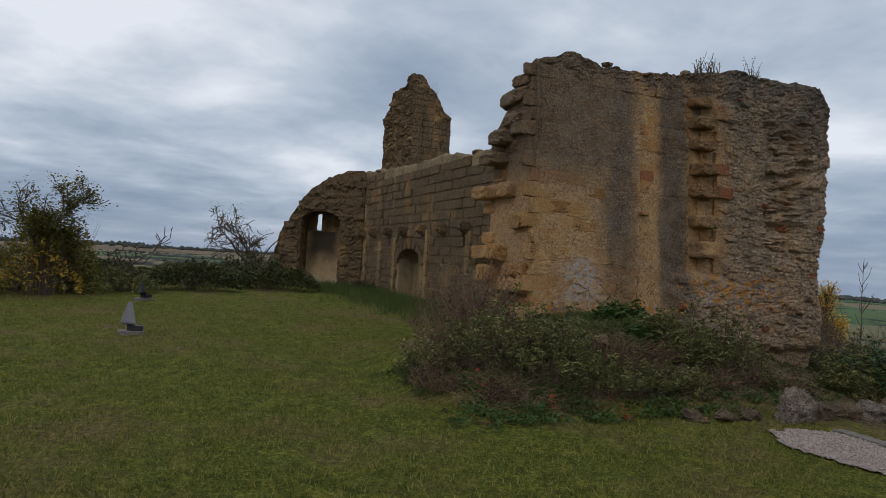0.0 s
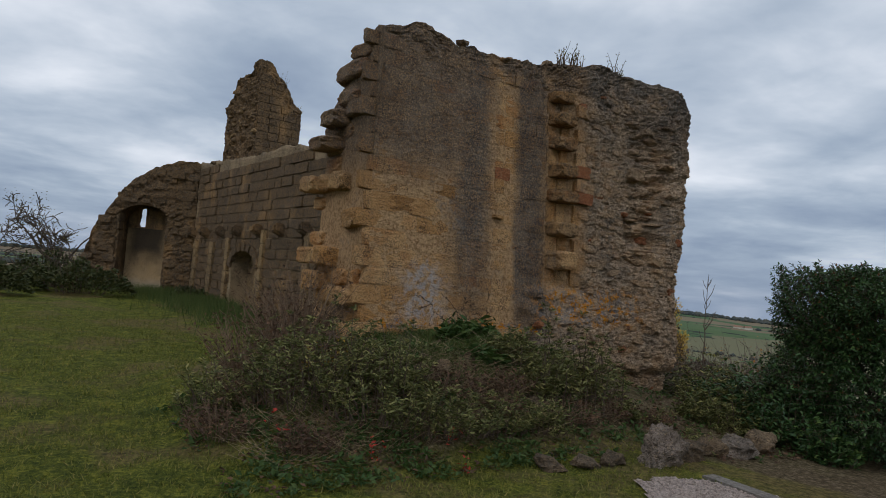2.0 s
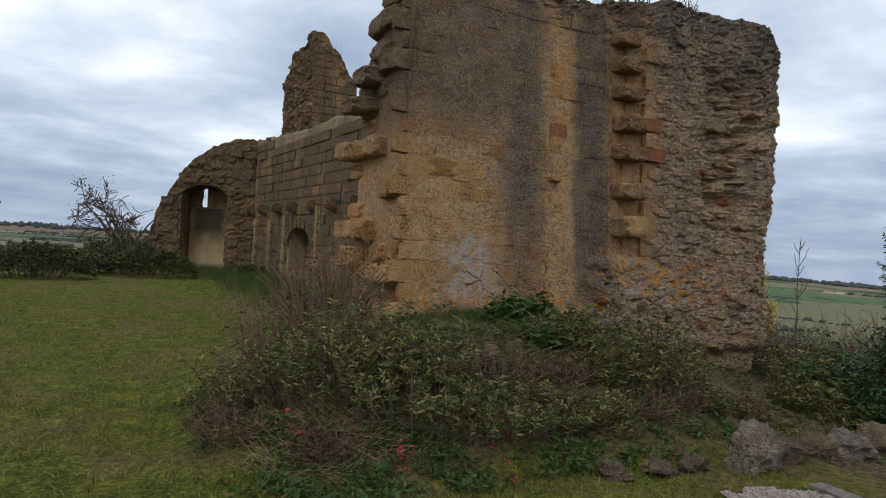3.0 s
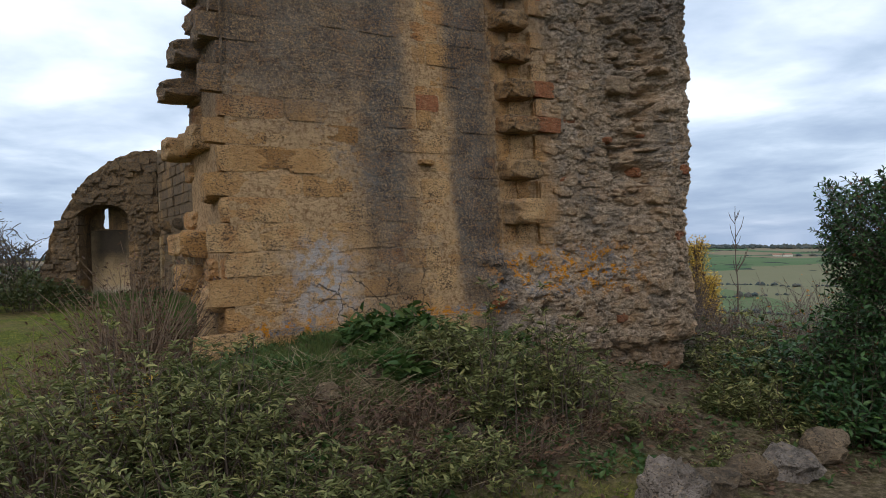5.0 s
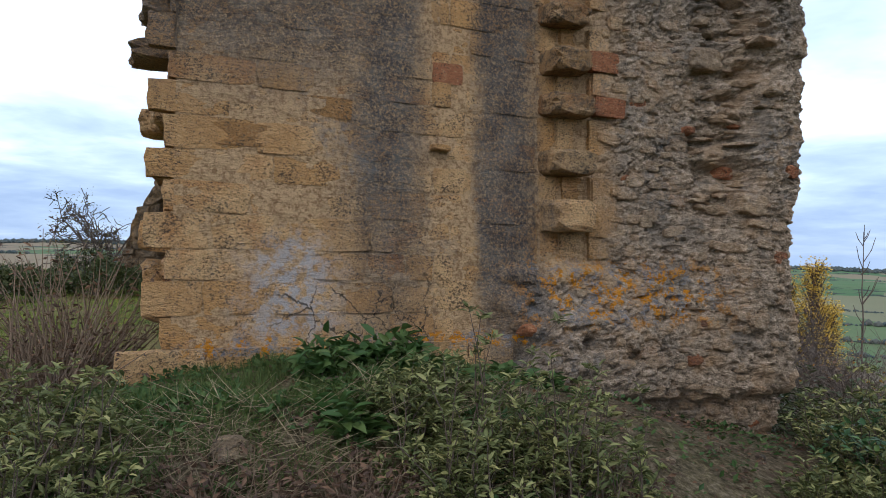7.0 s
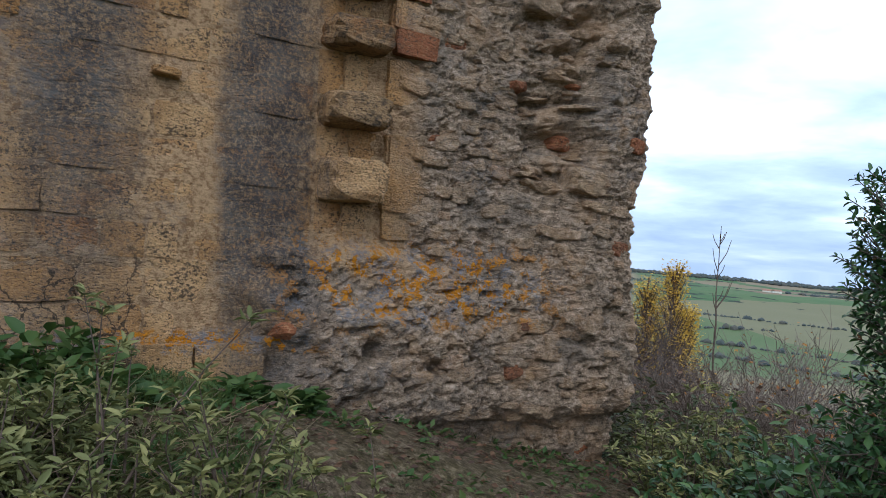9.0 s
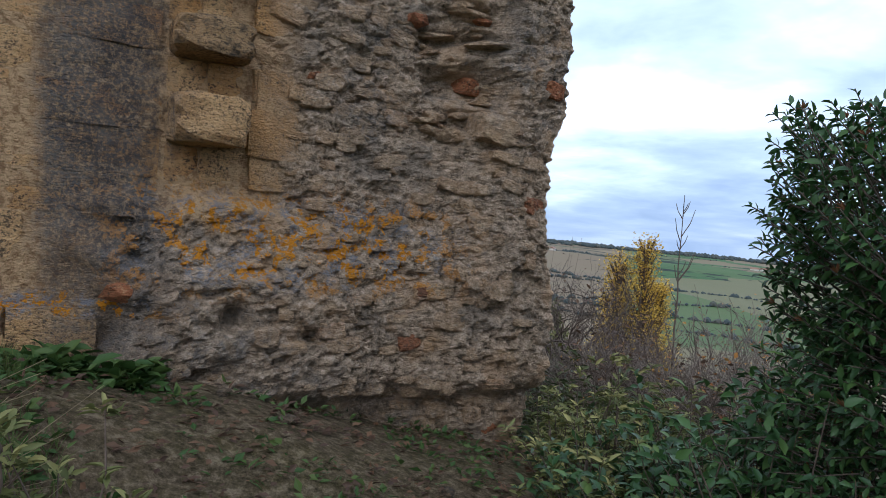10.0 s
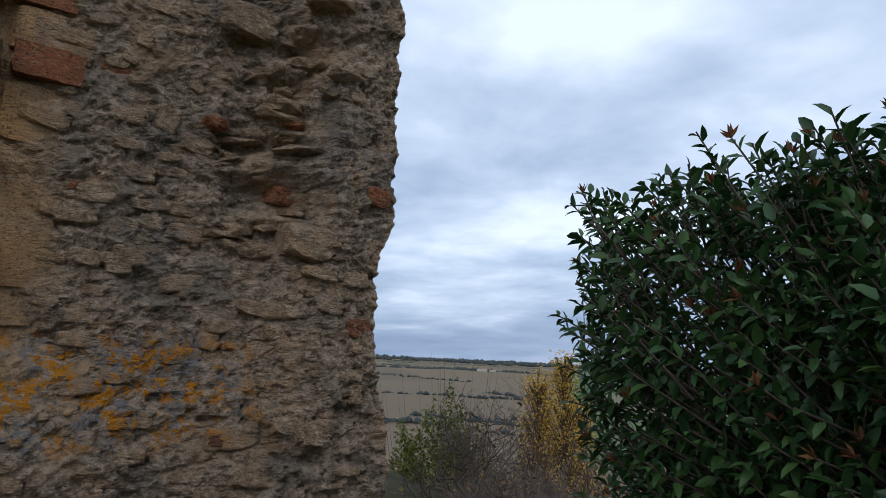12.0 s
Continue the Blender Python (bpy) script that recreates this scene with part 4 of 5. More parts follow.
    end = thing("wall_end", (B1.x, B1.y, 0), frame_turn(A1, B1), "broken sandstone end wall with a tall smoke-stained recess", "wall", kind="structure")

    def slope(x, y):
        return spread(x, [(0.0, 0.9), (0.38, 1.7), (0.62, 2.5), (1.05, 3.3), (1.6, 4.1), (2.3, 4.75), (3.3, 5.12), (4.1, 5.14)]) + 0.10 * rough_noise(x, y, 2, 0.4, 3)

    body = rough_wall(L2, 1.35, slope, -0.3, lambda x, z: 0.0, 90, 90, 21.0, 0.085, 14, None, True)
    slit = arch_prism(L2 - 2.36, L2 - 2.06, 2.75, 3.4, 3.46, 0.7, 1.8)
    body = cut(body, [arch_prism(L2 - 2.68, L2 - 0.90, 0.42, 2.95, 3.5, -0.6, 0.95), slit])
    part("core", body, M_BACK, end)
    for _ in range(290):
        x, z = r.uniform(0.02, 4.0), r.uniform(0.2, 4.95)
        if z > slope(x, 0) - 0.1 or (L2 - 2.8 < x < L2 - 0.8 and z < 3.6):
            continue
        w = r.uniform(0.2, 0.45)
        part("rubble_stone", r.choice(blocks), None, end, m=pose(x, -0.06 + r.gauss(0, 0.03), z, r.gauss(0, 3), r.gauss(0, 3), r.gauss(0, 3)) @ Matrix.Diagonal((w, 0.2, w * r.uniform(0.45, 0.65), 1)))
    for x0, deep in ((L2 - 2.66, 0), (L2 - 0.92, 0)):
        z = 0.45
        while z < 2.95:
            h = r.uniform(0.28, 0.4)
            part("jamb_stone", r.choice(blocks), None, end, m=pose(x0, -0.02, z + h / 2) @ Matrix.Diagonal((0.14, 0.5, h - 0.02, 1)))
            z += h
    part("sill", box_mesh(1.9, 0.5, 0.12, 0.02), M_SLAB, end, "pale stone hearth sill", m=pose(L2 - 1.79, 0.0, 0.46))
    part("back_panel", box_mesh(1.72, 0.06, 2.3, 0.01), M_SMOKE, end, "smoke-stained plaster back", m=pose(L2 - 1.79, 0.93, 1.55))

    # turret stump behind the corner
    tower = thing("turret", (-2.2, 29.4, 0), math.degrees(math.atan2(0.447, 0.894)), "tall broken stump of a stone turret with tufts on top", "tower", kind="structure")

    def broken(x, y):
        base = spread(x, [(0, 9.75), (0.45, 9.7), (0.8, 9.3), (1.2, 8.9), (1.5, 8.3), (1.85, 8.0)])
        return base - 0.35 * sstep(y, 0.4, 1.0) - 0.9 * sstep(y, 2.3, 3.4) + 0.16 * rough_noise(x, y, 5, 0.5, 3)

    part("core", rough_wall(1.85, 3.5, broken, 0.0, lambda x, z: 0.0, 36, 150, 33.0, 0.085, 50, None, True), M_BACK, tower)
    rubble = rubble + tinted(RUBBLE[:4], M_OCHRE)
    for _ in range(110):
        y, z = r.uniform(0.1, 3.4), r.uniform(5.0, 9.4)
        if z > broken(0, y) - 0.1:
            continue
        w = r.uniform(0.22, 0.5)
        part("rubble_stone", r.choice(rubble), None, tower, m=pose(0.0, y, z, r.gauss(0, 8), r.gauss(0, 8), 90 + r.gauss(0, 8)) @ Matrix.Diagonal((w, w * 0.6, w * 0.55, 1)))
    z = 4.9
    while z < 9.4:
        h = r.uniform(0.24, 0.32)
        x = 0.02
        while x < 1.7:
            w = min(r.uniform(0.4, 0.7), 1.79 - x)
            if z + h < broken(x + w, 0) - 0.05 and w > 0.15:
                part("block", r.choice(blocks), None, tower, m=pose(x + w / 2, -0.085, z + h / 2) @ Matrix.Diagonal((w - 0.02, 0.1, h - 0.02, 1)))
            x += w
        z += h


build_back_walls()

# ---- stones, path, lamps on the lawn ----
def build_stones():
    r = random.Random(3)
    spots = [(4.3, 8.8, 0.44, 0.85, 45, "pitted pale boulder standing on the bank", M_PALE_ROCK), (2.42, 9.05, 0.28, 0.6, 10, "tan field stone bedded in the bank", M_ROCK),
             (2.25, 9.75, 0.22, 0.5, 60, "flat tan stone bedded in the bank", M_ROCK), (3.45, 8.62, 0.26, 0.5, 30, "mossy brown field stone at the lawn edge", M_ROCK), (3.05, 8.55, 0.3, 0.4, 120, "mossy brown field stone at the lawn edge", M_ROCK),
             (4.75, 9.1, 0.42, 0.6, 70, "brown field stone edging the path", M_ROCK), (5.15, 9.3, 0.38, 0.5, 15, "brown field stone edging the path", M_ROCK), (5.5, 9.42, 0.40, 0.7, 100, "white broken block edging the path", M_PALE_ROCK),
             (3.75, 8.72, 0.26, 0.6, 20, "brown field stone edging the path", M_ROCK), (6.0, 9.7, 0.45, 0.5, 33, "brown field stone edging the path", M_ROCK), (3.2, 9.6, 0.24, 0.5, 80, "brown field stone bedded in the bank", M_ROCK)]
    for i, (x, y, s, q, turn, label, mat) in enumerate(spots):
        me = boulder_mesh(200 + i, 4 if i == 0 else 3, 0.42 if i == 0 else 0.34, q + 0.15 + (0.25 if i == 0 else 0))
        ob = whole("boulder", me, mat, (x, y, ground_height(x, y) + s * (0.24 if i == 0 else 0.16)), turn, label, "stone", "stones of the bank")
        ob.scale = (s * 1.15, s * 0.9, s)
    # small stones lying in the turf and on the bare bank
    for i in range(26):
        u, o = r.uniform(-0.5, 5.0), r.uniform(0.3, 2.2)
        a = radians(FRONT_TURN)
        x, y = FRONT_AT[0] + u * math.cos(a) + o * math.sin(a), FRONT_AT[1] + u * math.sin(a) - o * math.cos(a)
        s = r.uniform(0.05, 0.13)
        ob = whole("pebble", boulder_mesh(300 + i, 1, 0.3, 0.6), M_ROCK, (x, y, ground_height(x, y) + s * 0.1), r.uniform(0, 360), "small tan stone lying on bare earth", "stone", "loose stones of the bank")
        ob.scale = (s, s, s)


build_stones()


def in_path(x, y):
    """The gravel path: a bent strip past the foot of the bank."""
    edge = spread(x, [(3.6, 7.0), (3.68, 7.7), (3.75, 8.2), (4.0, 8.32), (4.5, 8.32), (5.0, 7.9), (5.5, 7.0), (6.5, 5.4), (10.0, 2.9)])
    low = spread(x, [(3.6, 7.6), (3.7, 7.6), (3.95, 7.2), (4.2, 6.7), (4.8, 5.4), (6.0, 3.6), (10.0, 2.2)])
    wave = 0.04 * rough_noise(x, y, 2.0, 0.5, 3)
    return low < y + wave < edge


def build_path():
    verts, faces, index = [], [], {}
    step = 0.06
    for i in range(int((10.0 - 3.2) / step)):
        for j in range(int((9.2 - 2.0) / step)):
            x, y = 3.2 + i * step, 2.0 + j * step
            if in_path(x + step / 2, y + step / 2):
                q = []
                for a, b in ((0, 0), (1, 0), (1, 1), (0, 1)):
                    k = (i + a, j + b)
                    if k not in index:
                        index[k] = len(verts)
                        px, py = 3.2 + k[0] * step, 2.0 + k[1] * step
                        jx, jy = 0.03 * rough_noise(px, py, 0, 0.2, 2), 0.03 * rough_noise(px, py, 4, 0.2, 2)
                        verts.append((px + jx, py + jy, ground_height(px, py) + 0.022 + 0.006 * rough_noise(px, py, 7, 0.08, 2)))
                    q.append(index[k])
                faces.append(tuple(q))
    path = whole("path", mesh_of("path", verts, faces, True), M_GRAVEL, label="pale pinkish gravel path beside the bank", category="path", kind="structure")
    # loose chippings
    rng = np.random.default_rng(4)
    base = boulder_mesh(77, 1, 0.35, 0.7)
    bv = np.array([v.co[:] for v in base.vertices])
    bf = [list(p.vertices) for p in base.polygons]
    vs, fs = [], []
    while len(vs) < 3200:
        x, y = rng.uniform(3.5, 5.8), rng.uniform(4.8, 8.4)
        if not in_path(x, y):
            continue
        a, s = rng.uniform(0, 6.28), rng.uniform(0.018, 0.05)
        rot = np.array([[math.cos(a), -math.sin(a), 0], [math.sin(a), math.cos(a), 0], [0, 0, 1]])
        o = len(vs) * len(bv)
        vs.append(bv @ rot.T * s + np.array([x, y, ground_height(x, y) + 0.026]))
        fs += [[i + o for i in f] for f in bf]
    part("chippings", mesh_of("chippings", np.concatenate(vs), fs), M_GRAVEL, path, "loose limestone chippings", kind="stuff")
    me = box_mesh(0.8, 0.22, 0.09, 0.03)
    mesh = bpy.data.meshes.new("kerb")
    me.to_mesh(mesh)
    me.free()
    whole("kerb_stone", mesh, M_SLAB, (4.72, 8.12, ground_height(4.72, 8.12)), -72, "flat grey kerb slab between gravel and stones", "kerb")


build_path()


def floodlight(x, y, turn, tall, head, label):
    z = ground_height(x, y)
    ob = thing("floodlight", (x, y, z), turn, label, "floodlight", "lawn floodlights")
    ob.scale = (0.82, 0.82, 0.92)
    part("base_slab", box_mesh(0.5, 0.42, 0.10, 0.015), M_SLAB, ob, "concrete base slab", m=pose(0, 0, 0.02))
    part("bracket", box_mesh(0.10, 0.08, 0.2, 0.01), M_DARK, ob, m=pose(-0.02, 0, 0.15))
    part("control_box", box_mesh(0.24, 0.2, 0.1, 0.015), M_DARK, ob, "black ballast box", m=pose(0.12, -0.03, 0.12))
    bm = box_mesh(0.30, 0.16, tall, 0.02, 0.25)
    housing = part("housing", bm, head, ob, "grey tapered metal housing", m=pose(-0.05, 0, 0.18 + tall / 2, -14, 8, 20))
    part("glass", box_mesh(0.22, 0.012, tall * 0.7, 0.004, 0.35), M_DARK, housing, "dark lamp glass", m=pose(0, 0.078, -0.02))


floodlight(-5.28, 12.3, 25, 0.44, M_METAL, "grey floodlight tilted on a slab in the lawn")
floodlight(-7.9, 18.1, 60, 0.34, M_DARK, "dark floodlight on a slab beside the hedge")


# ---- plants of the bank and the lawn ----
def on_bank(u, out):
    a = radians(FRONT_TURN)
    x, y = FRONT_AT[0] + u * math.cos(a) + out * math.sin(a), FRONT_AT[1] + u * math.sin(a) - out * math.cos(a)
    return x, y, ground_height(x, y)


def leafy_shrub(seed, at, rx, ry, height, stems, per, leaf, mat, label, name="shrub", group="shrubs of the bank", shape="lance", width=0.3, stem_mat=None, lean=0.5):
    r, rng = random.Random(seed), np.random.default_rng(seed)
    segs, tips = bushy(r, stems, rx, ry, height, 0.005 + 0.003 * height, lean)
    ob = thing(name, at, r.uniform(0, 360), label, "shrub", group)
    part("branchwork", tubes(segs, 4), stem_mat or M_TWIG, ob, "thin brown stems", kind="stuff")
    tight = mat is M_SHRUB
    part("leaves", rosettes(tips, per + 4 if tight else per, leaf * 0.74 if tight else leaf, leaf * width * (0.72 if tight else 1), rng, shape, 0.1, 0.010 if tight else 0.03, 1.0, 0.5 if tight else 0.8), mat, ob)
    return ob


def build_bank_plants():
    r = random.Random(21)
    spots = [(-1.3, 1.5, 0.75, 0.7), (-0.7, 2.1, 0.75, 0.62), (-0.2, 2.45, 0.65, 0.5), (0.4, 2.5, 0.5, 0.42), (-1.9, 0.9, 0.55, 0.55), (-1.1, 0.7, 0.5, 0.75), (-0.55, 1.3, 0.45, 0.5), (1.4, 2.0, 0.4, 0.4),
             (1.55, 1.75, 0.38, 0.4), (1.3, 1.45, 0.3, 0.42), (2.0, 2.0, 0.28, 0.36), (2.4, 2.4, 0.22, 0.28), (1.0, 2.55, 0.35, 0.34), (-1.0, 1.7, 0.4, 0.95), (-0.5, 1.9, 0.35, 0.8), (1.45, 1.3, 0.28, 0.4)]
    for i, (u, o, rad, h) in enumerate(spots):
        leafy_shrub(60 + i, on_bank(u, o * 0.84), rad, rad * 0.8, h, int(30 + 70 * rad), 5, 0.08, M_SHRUB, "leggy shrub with pale green pointed leaves on the bank")
    for i, (u, o, rad, h) in enumerate([(1.8, 1.7, 0.32, 1.0), (2.1, 1.65, 0.32, 1.0), (2.3, 1.85, 0.28, 0.85), (1.5, 1.85, 0.3, 0.85), (1.25, 1.75, 0.3, 0.8), (1.95, 1.95, 0.3, 0.8), (1.65, 1.5, 0.25, 0.95)]):
        leafy_shrub(80 + i, on_bank(u, o), rad, rad * 0.8, h, 14, 6, 0.085, M_SHRUB, "open leggy shrub with few pale green leaves", lean=0.3)
    for i, (u, o, rad, h) in enumerate([(2.7, 2.2, 0.22, 0.2), (3.1, 2.5, 0.25, 0.22), (3.6, 2.7, 0.25, 0.25), (2.7, 2.8, 0.3, 0.24), (3.3, 1.9, 0.18, 0.16), (3.9, 2.2, 0.2, 0.2)]):
        leafy_shrub(170 + i, on_bank(u, o), rad, rad * 0.8, h, 14, 5, 0.06, M_SHRUB, "low sparse shrub shoot on the bare slope")
    for i, (u, o, rad, h) in enumerate([(1.05, 0.5, 0.42, 0.30), (1.45, 0.35, 0.34, 0.34), (0.95, 1.25, 0.22, 0.2), (1.7, 0.6, 0.25, 0.2), (2.4, 0.28, 0.2, 0.16), (2.75, 0.3, 0.16, 0.15)]):
        leafy_shrub(90 + i, on_bank(u, o), rad, rad * 0.6, h, 26, 6, 0.13, M_WEED, "dark green broad-leaved weed at the wall foot", "weed", "weeds at the wall foot", width=0.42)
    # right of the broken end
    for i, (u, o, rad, h, m) in enumerate([(4.6, 1.75, 0.3, 0.5, M_SHRUB), (5.1, 1.25, 0.35, 0.65, M_SHRUB), (5.6, 0.9, 0.45, 0.55, M_SHRUB), (5.6, 1.6, 0.5, 0.65, M_SHRUB), (4.75, 2.25, 0.35, 0.36, M_SHRUB), (4.3, 2.6, 0.3, 0.3, M_SHRUB), (5.0, 1.8, 0.4, 0.42, M_SHRUB), (5.2, 2.4, 0.4, 0.4, M_SHRUB), (3.9, 1.9, 0.25, 0.3, M_SHRUB), (4.2, 2.2, 0.35, 0.45, M_SHRUB), (5.7, 2.1, 0.45, 0.5, M_SHRUB), (6.0, 0.3, 0.6, 0.6, M_IVY)]):
        leafy_shrub(110 + i, on_bank(u, o), rad * 1.1, rad * 1.1, h * 1.3, int(45 + 75 * rad), 5, 0.085, m, "leggy shrub with pale green pointed leaves beside the path")
    # withered brown growth
    for i, (u, o, rad, h) in enumerate([(-0.8, -0.3, 0.4, 1.15), (-1.25, -0.4, 0.45, 0.95), (-0.6, -0.8, 0.35, 1.1), (-2.0, 1.6, 0.4, 0.34), (-1.5, 2.3, 0.3, 0.26), (0.2, 1.8, 0.5, 0.26), (0.9, 1.9, 0.4, 0.24), (1.5, 2.4, 0.35, 0.26), (0.5, 2.2, 0.4, 0.3), (2.2, 2.3, 0.35, 0.24), (2.8, 2.4, 0.35, 0.2), (-0.9, 1.2, 0.4, 0.5), (-1.6, 1.2, 0.4, 0.5)]):
        leafy_shrub(130 + i, on_bank(u, o * 0.84), rad, rad, h, int(90 + 110 * rad), 2, 0.05, M_BROWN, "withered reddish-brown bramble on the bank", "dry_bramble", "withered brambles", "kite", 0.45, M_DRY, 0.9)
    leafy_shrub(150, on_bank(-0.95, 0.95), 0.22, 0.2, 0.5, 16, 8, 0.05, M_YELLOW, "small yellow-flowered weed among the shrubs", "yellow_weed", "", "kite", 0.5)
    rng = np.random.default_rng(8)
    for i, (u, o, h) in enumerate([(-1.7, 1.75, 0.4), (-0.35, 2.6, 0.3), (-1.0, 2.3, 0.34), (-0.2, 2.2, 0.35)]):
        x, y, z = on_bank(u, o)
        ob = thing("red_sprig", (x, y, z), 0, "sprig of red autumn leaves on the bank", "plant", "red sprigs")
        segs, tips = bushy(random.Random(i), 3, 0.06, 0.06, h, 0.004)
        part("branchwork", tubes(segs), M_TWIG, ob, kind="stuff")
        part("leaves", rosettes(tips[-4:], 4, 0.05, 0.03, rng, "kite"), M_REDLEAF, ob)
    # dry twig litter and dead stalks
    segs = []
    for _ in range(2200):
        u, o = r.uniform(-2.0, 2.2), r.uniform(0.9, 2.25)
        x, y, z = on_bank(u, o)
        a, ln = r.uniform(0, 6.28), r.uniform(0.08, 0.4)
        k = r.uniform(0.0, 0.75)
        segs.append(((x, y, z + 0.01), (x + ln * math.cos(a), y + ln * math.sin(a), z + 0.01 + ln * k), 0.0025, 0.0012))
    whole("dead_stalks", tubes(segs, 3), M_STALK, label="tangle of dead straw-coloured stalks on the bank", category="dead stalks", kind="stuff")


build_bank_plants()


def blades(name, places, length, width, mat, lean, label, seed):
    rng = np.random.default_rng(seed)
    p = np.array(places)
    d = rng.normal(0, lean, p.shape)
    d[:, 2] = 1.0
    k = rng.uniform(0.5, 1.3, len(p))
    whole(name, leaves("blade", p, d, length * k, width * rng.uniform(0.7, 1.4, len(p)), rng), mat, label=label, category="grass", kind="stuff")


def bank_cover():
    """Low creeping weeds and leaf litter over the bank."""
    rng, r = np.random.default_rng(77), random.Random(77)
    for name, mat, count, size, label, lo in (("ground_weeds", M_WEED, 15000, 0.055, "low creeping green weeds over the bank", 0.0), ("leaf_litter", M_BROWN, 5200, 0.05, "brown leaf litter over the bank", -0.3)):
        pos, dirs = [], []
        while len(pos) < count:
            u, o = r.uniform(-2.3, 5.6), r.uniform(0.05, 3.3)
            if (o > 2.7 and u < 2.6) or (u > 2.3 and mat is M_WEED and r.random() < 0.85):
                continue
            x, y, z = on_bank(u, o)
            if in_path(x, y) or rough_noise(x + (9 if lo else 0), y, 1, 0.5, 3) < lo + r.uniform(-0.2, 0.1):
                continue
            for _ in range(4):
                pos.append((x + r.gauss(0, 0.03), y + r.gauss(0, 0.03), z + r.uniform(0.0, 0.05)))
                dirs.append((r.gauss(0, 1), r.gauss(0, 1), r.uniform(0.0, 0.9) if mat is M_WEED else r.uniform(-0.1, 0.3)))
        k = rng.uniform(0.5, 1.4, len(pos))
        whole(name, leaves("kite", np.array(pos), np.array(dirs), size * k, size * 0.5 * k, rng), mat, label=label, category="ground cover", kind="stuff")


bank_cover()


def build_grass():
    r = random.Random(31)
    spots = []
    while len(spots) < 130000:
        far = r.random()
        y = 0.3 + 22.0 * far ** 1.5
        a0, a1 = -3.0 - 0.62 * y, 2.5 + 0.36 * y
        x = r.uniform(a0, a1)
        if x > 4.6 or in_path(x, y) or r.random() > sstep(y, 0.3, 4.0) * sstep(y, 22.3, 16.0) * sstep(x, a0, a0 + 2.5) * sstep(x, a1, a1 - 2.0):
            continue
        if rough_noise(x, y, 0, 0.6, 3) < r.uniform(-0.75, 0.2):
            continue
        a = radians(FRONT_TURN)
        dx, dy = x - FRONT_AT[0], y - FRONT_AT[1]
        u, out = dx * math.cos(a) + dy * math.sin(a), dx * math.sin(a) - dy * math.cos(a)
        if -0.4 < u and out < (2.3 if u < 2.5 else 3.5):
            continue
        spots.append((x, y, ground_height(x, y) - 0.005))
    blades("lawn_grass", spots, 0.058, 0.010, M_GRASS, 0.8, "short yellowish green mown grass", 1)
    spots = []
    while len(spots) < 24000:
        u, o = r.uniform(-2.2, 2.4), r.uniform(0.05, 1.6)
        if r.random() > 1.15 - 0.3 * max(0, u - 0.5) or r.random() < 0.5 * o / 1.6:
            continue
        x, y, z = on_bank(u, o)
        if rough_noise(x, y, 2, 0.4, 3) < -0.15:
            continue
        spots.append((x, y, z - 0.01))
    blades("bank_grass", spots, 0.12, 0.006, M_LONG, 0.6, "longer tufts of grass on the bank", 2)
    spots = []
    n = Vector((-0.894, -0.447))
    while len(spots) < 12000:
        k, o = r.random(), abs(r.gauss(0.1, 0.9))
        p = A1.lerp(A0, 0.02 + 0.85 * k) + n * o
        spots.append((p.x, p.y, ground_height(p.x, p.y) - 0.01))
    for _ in range(2500):
        p = B1.lerp(A1, 0.1 + 0.85 * r.random()) + Vector((0.13, -0.99)) * abs(r.gauss(0.1, 0.5))
        spots.append((p.x, p.y, ground_height(p.x, p.y) - 0.01))
    blades("wall_foot_grass", spots, 0.34, 0.014, M_LONG, 0.35, "tall unmown grass along the wall foot", 3)


build_grass()


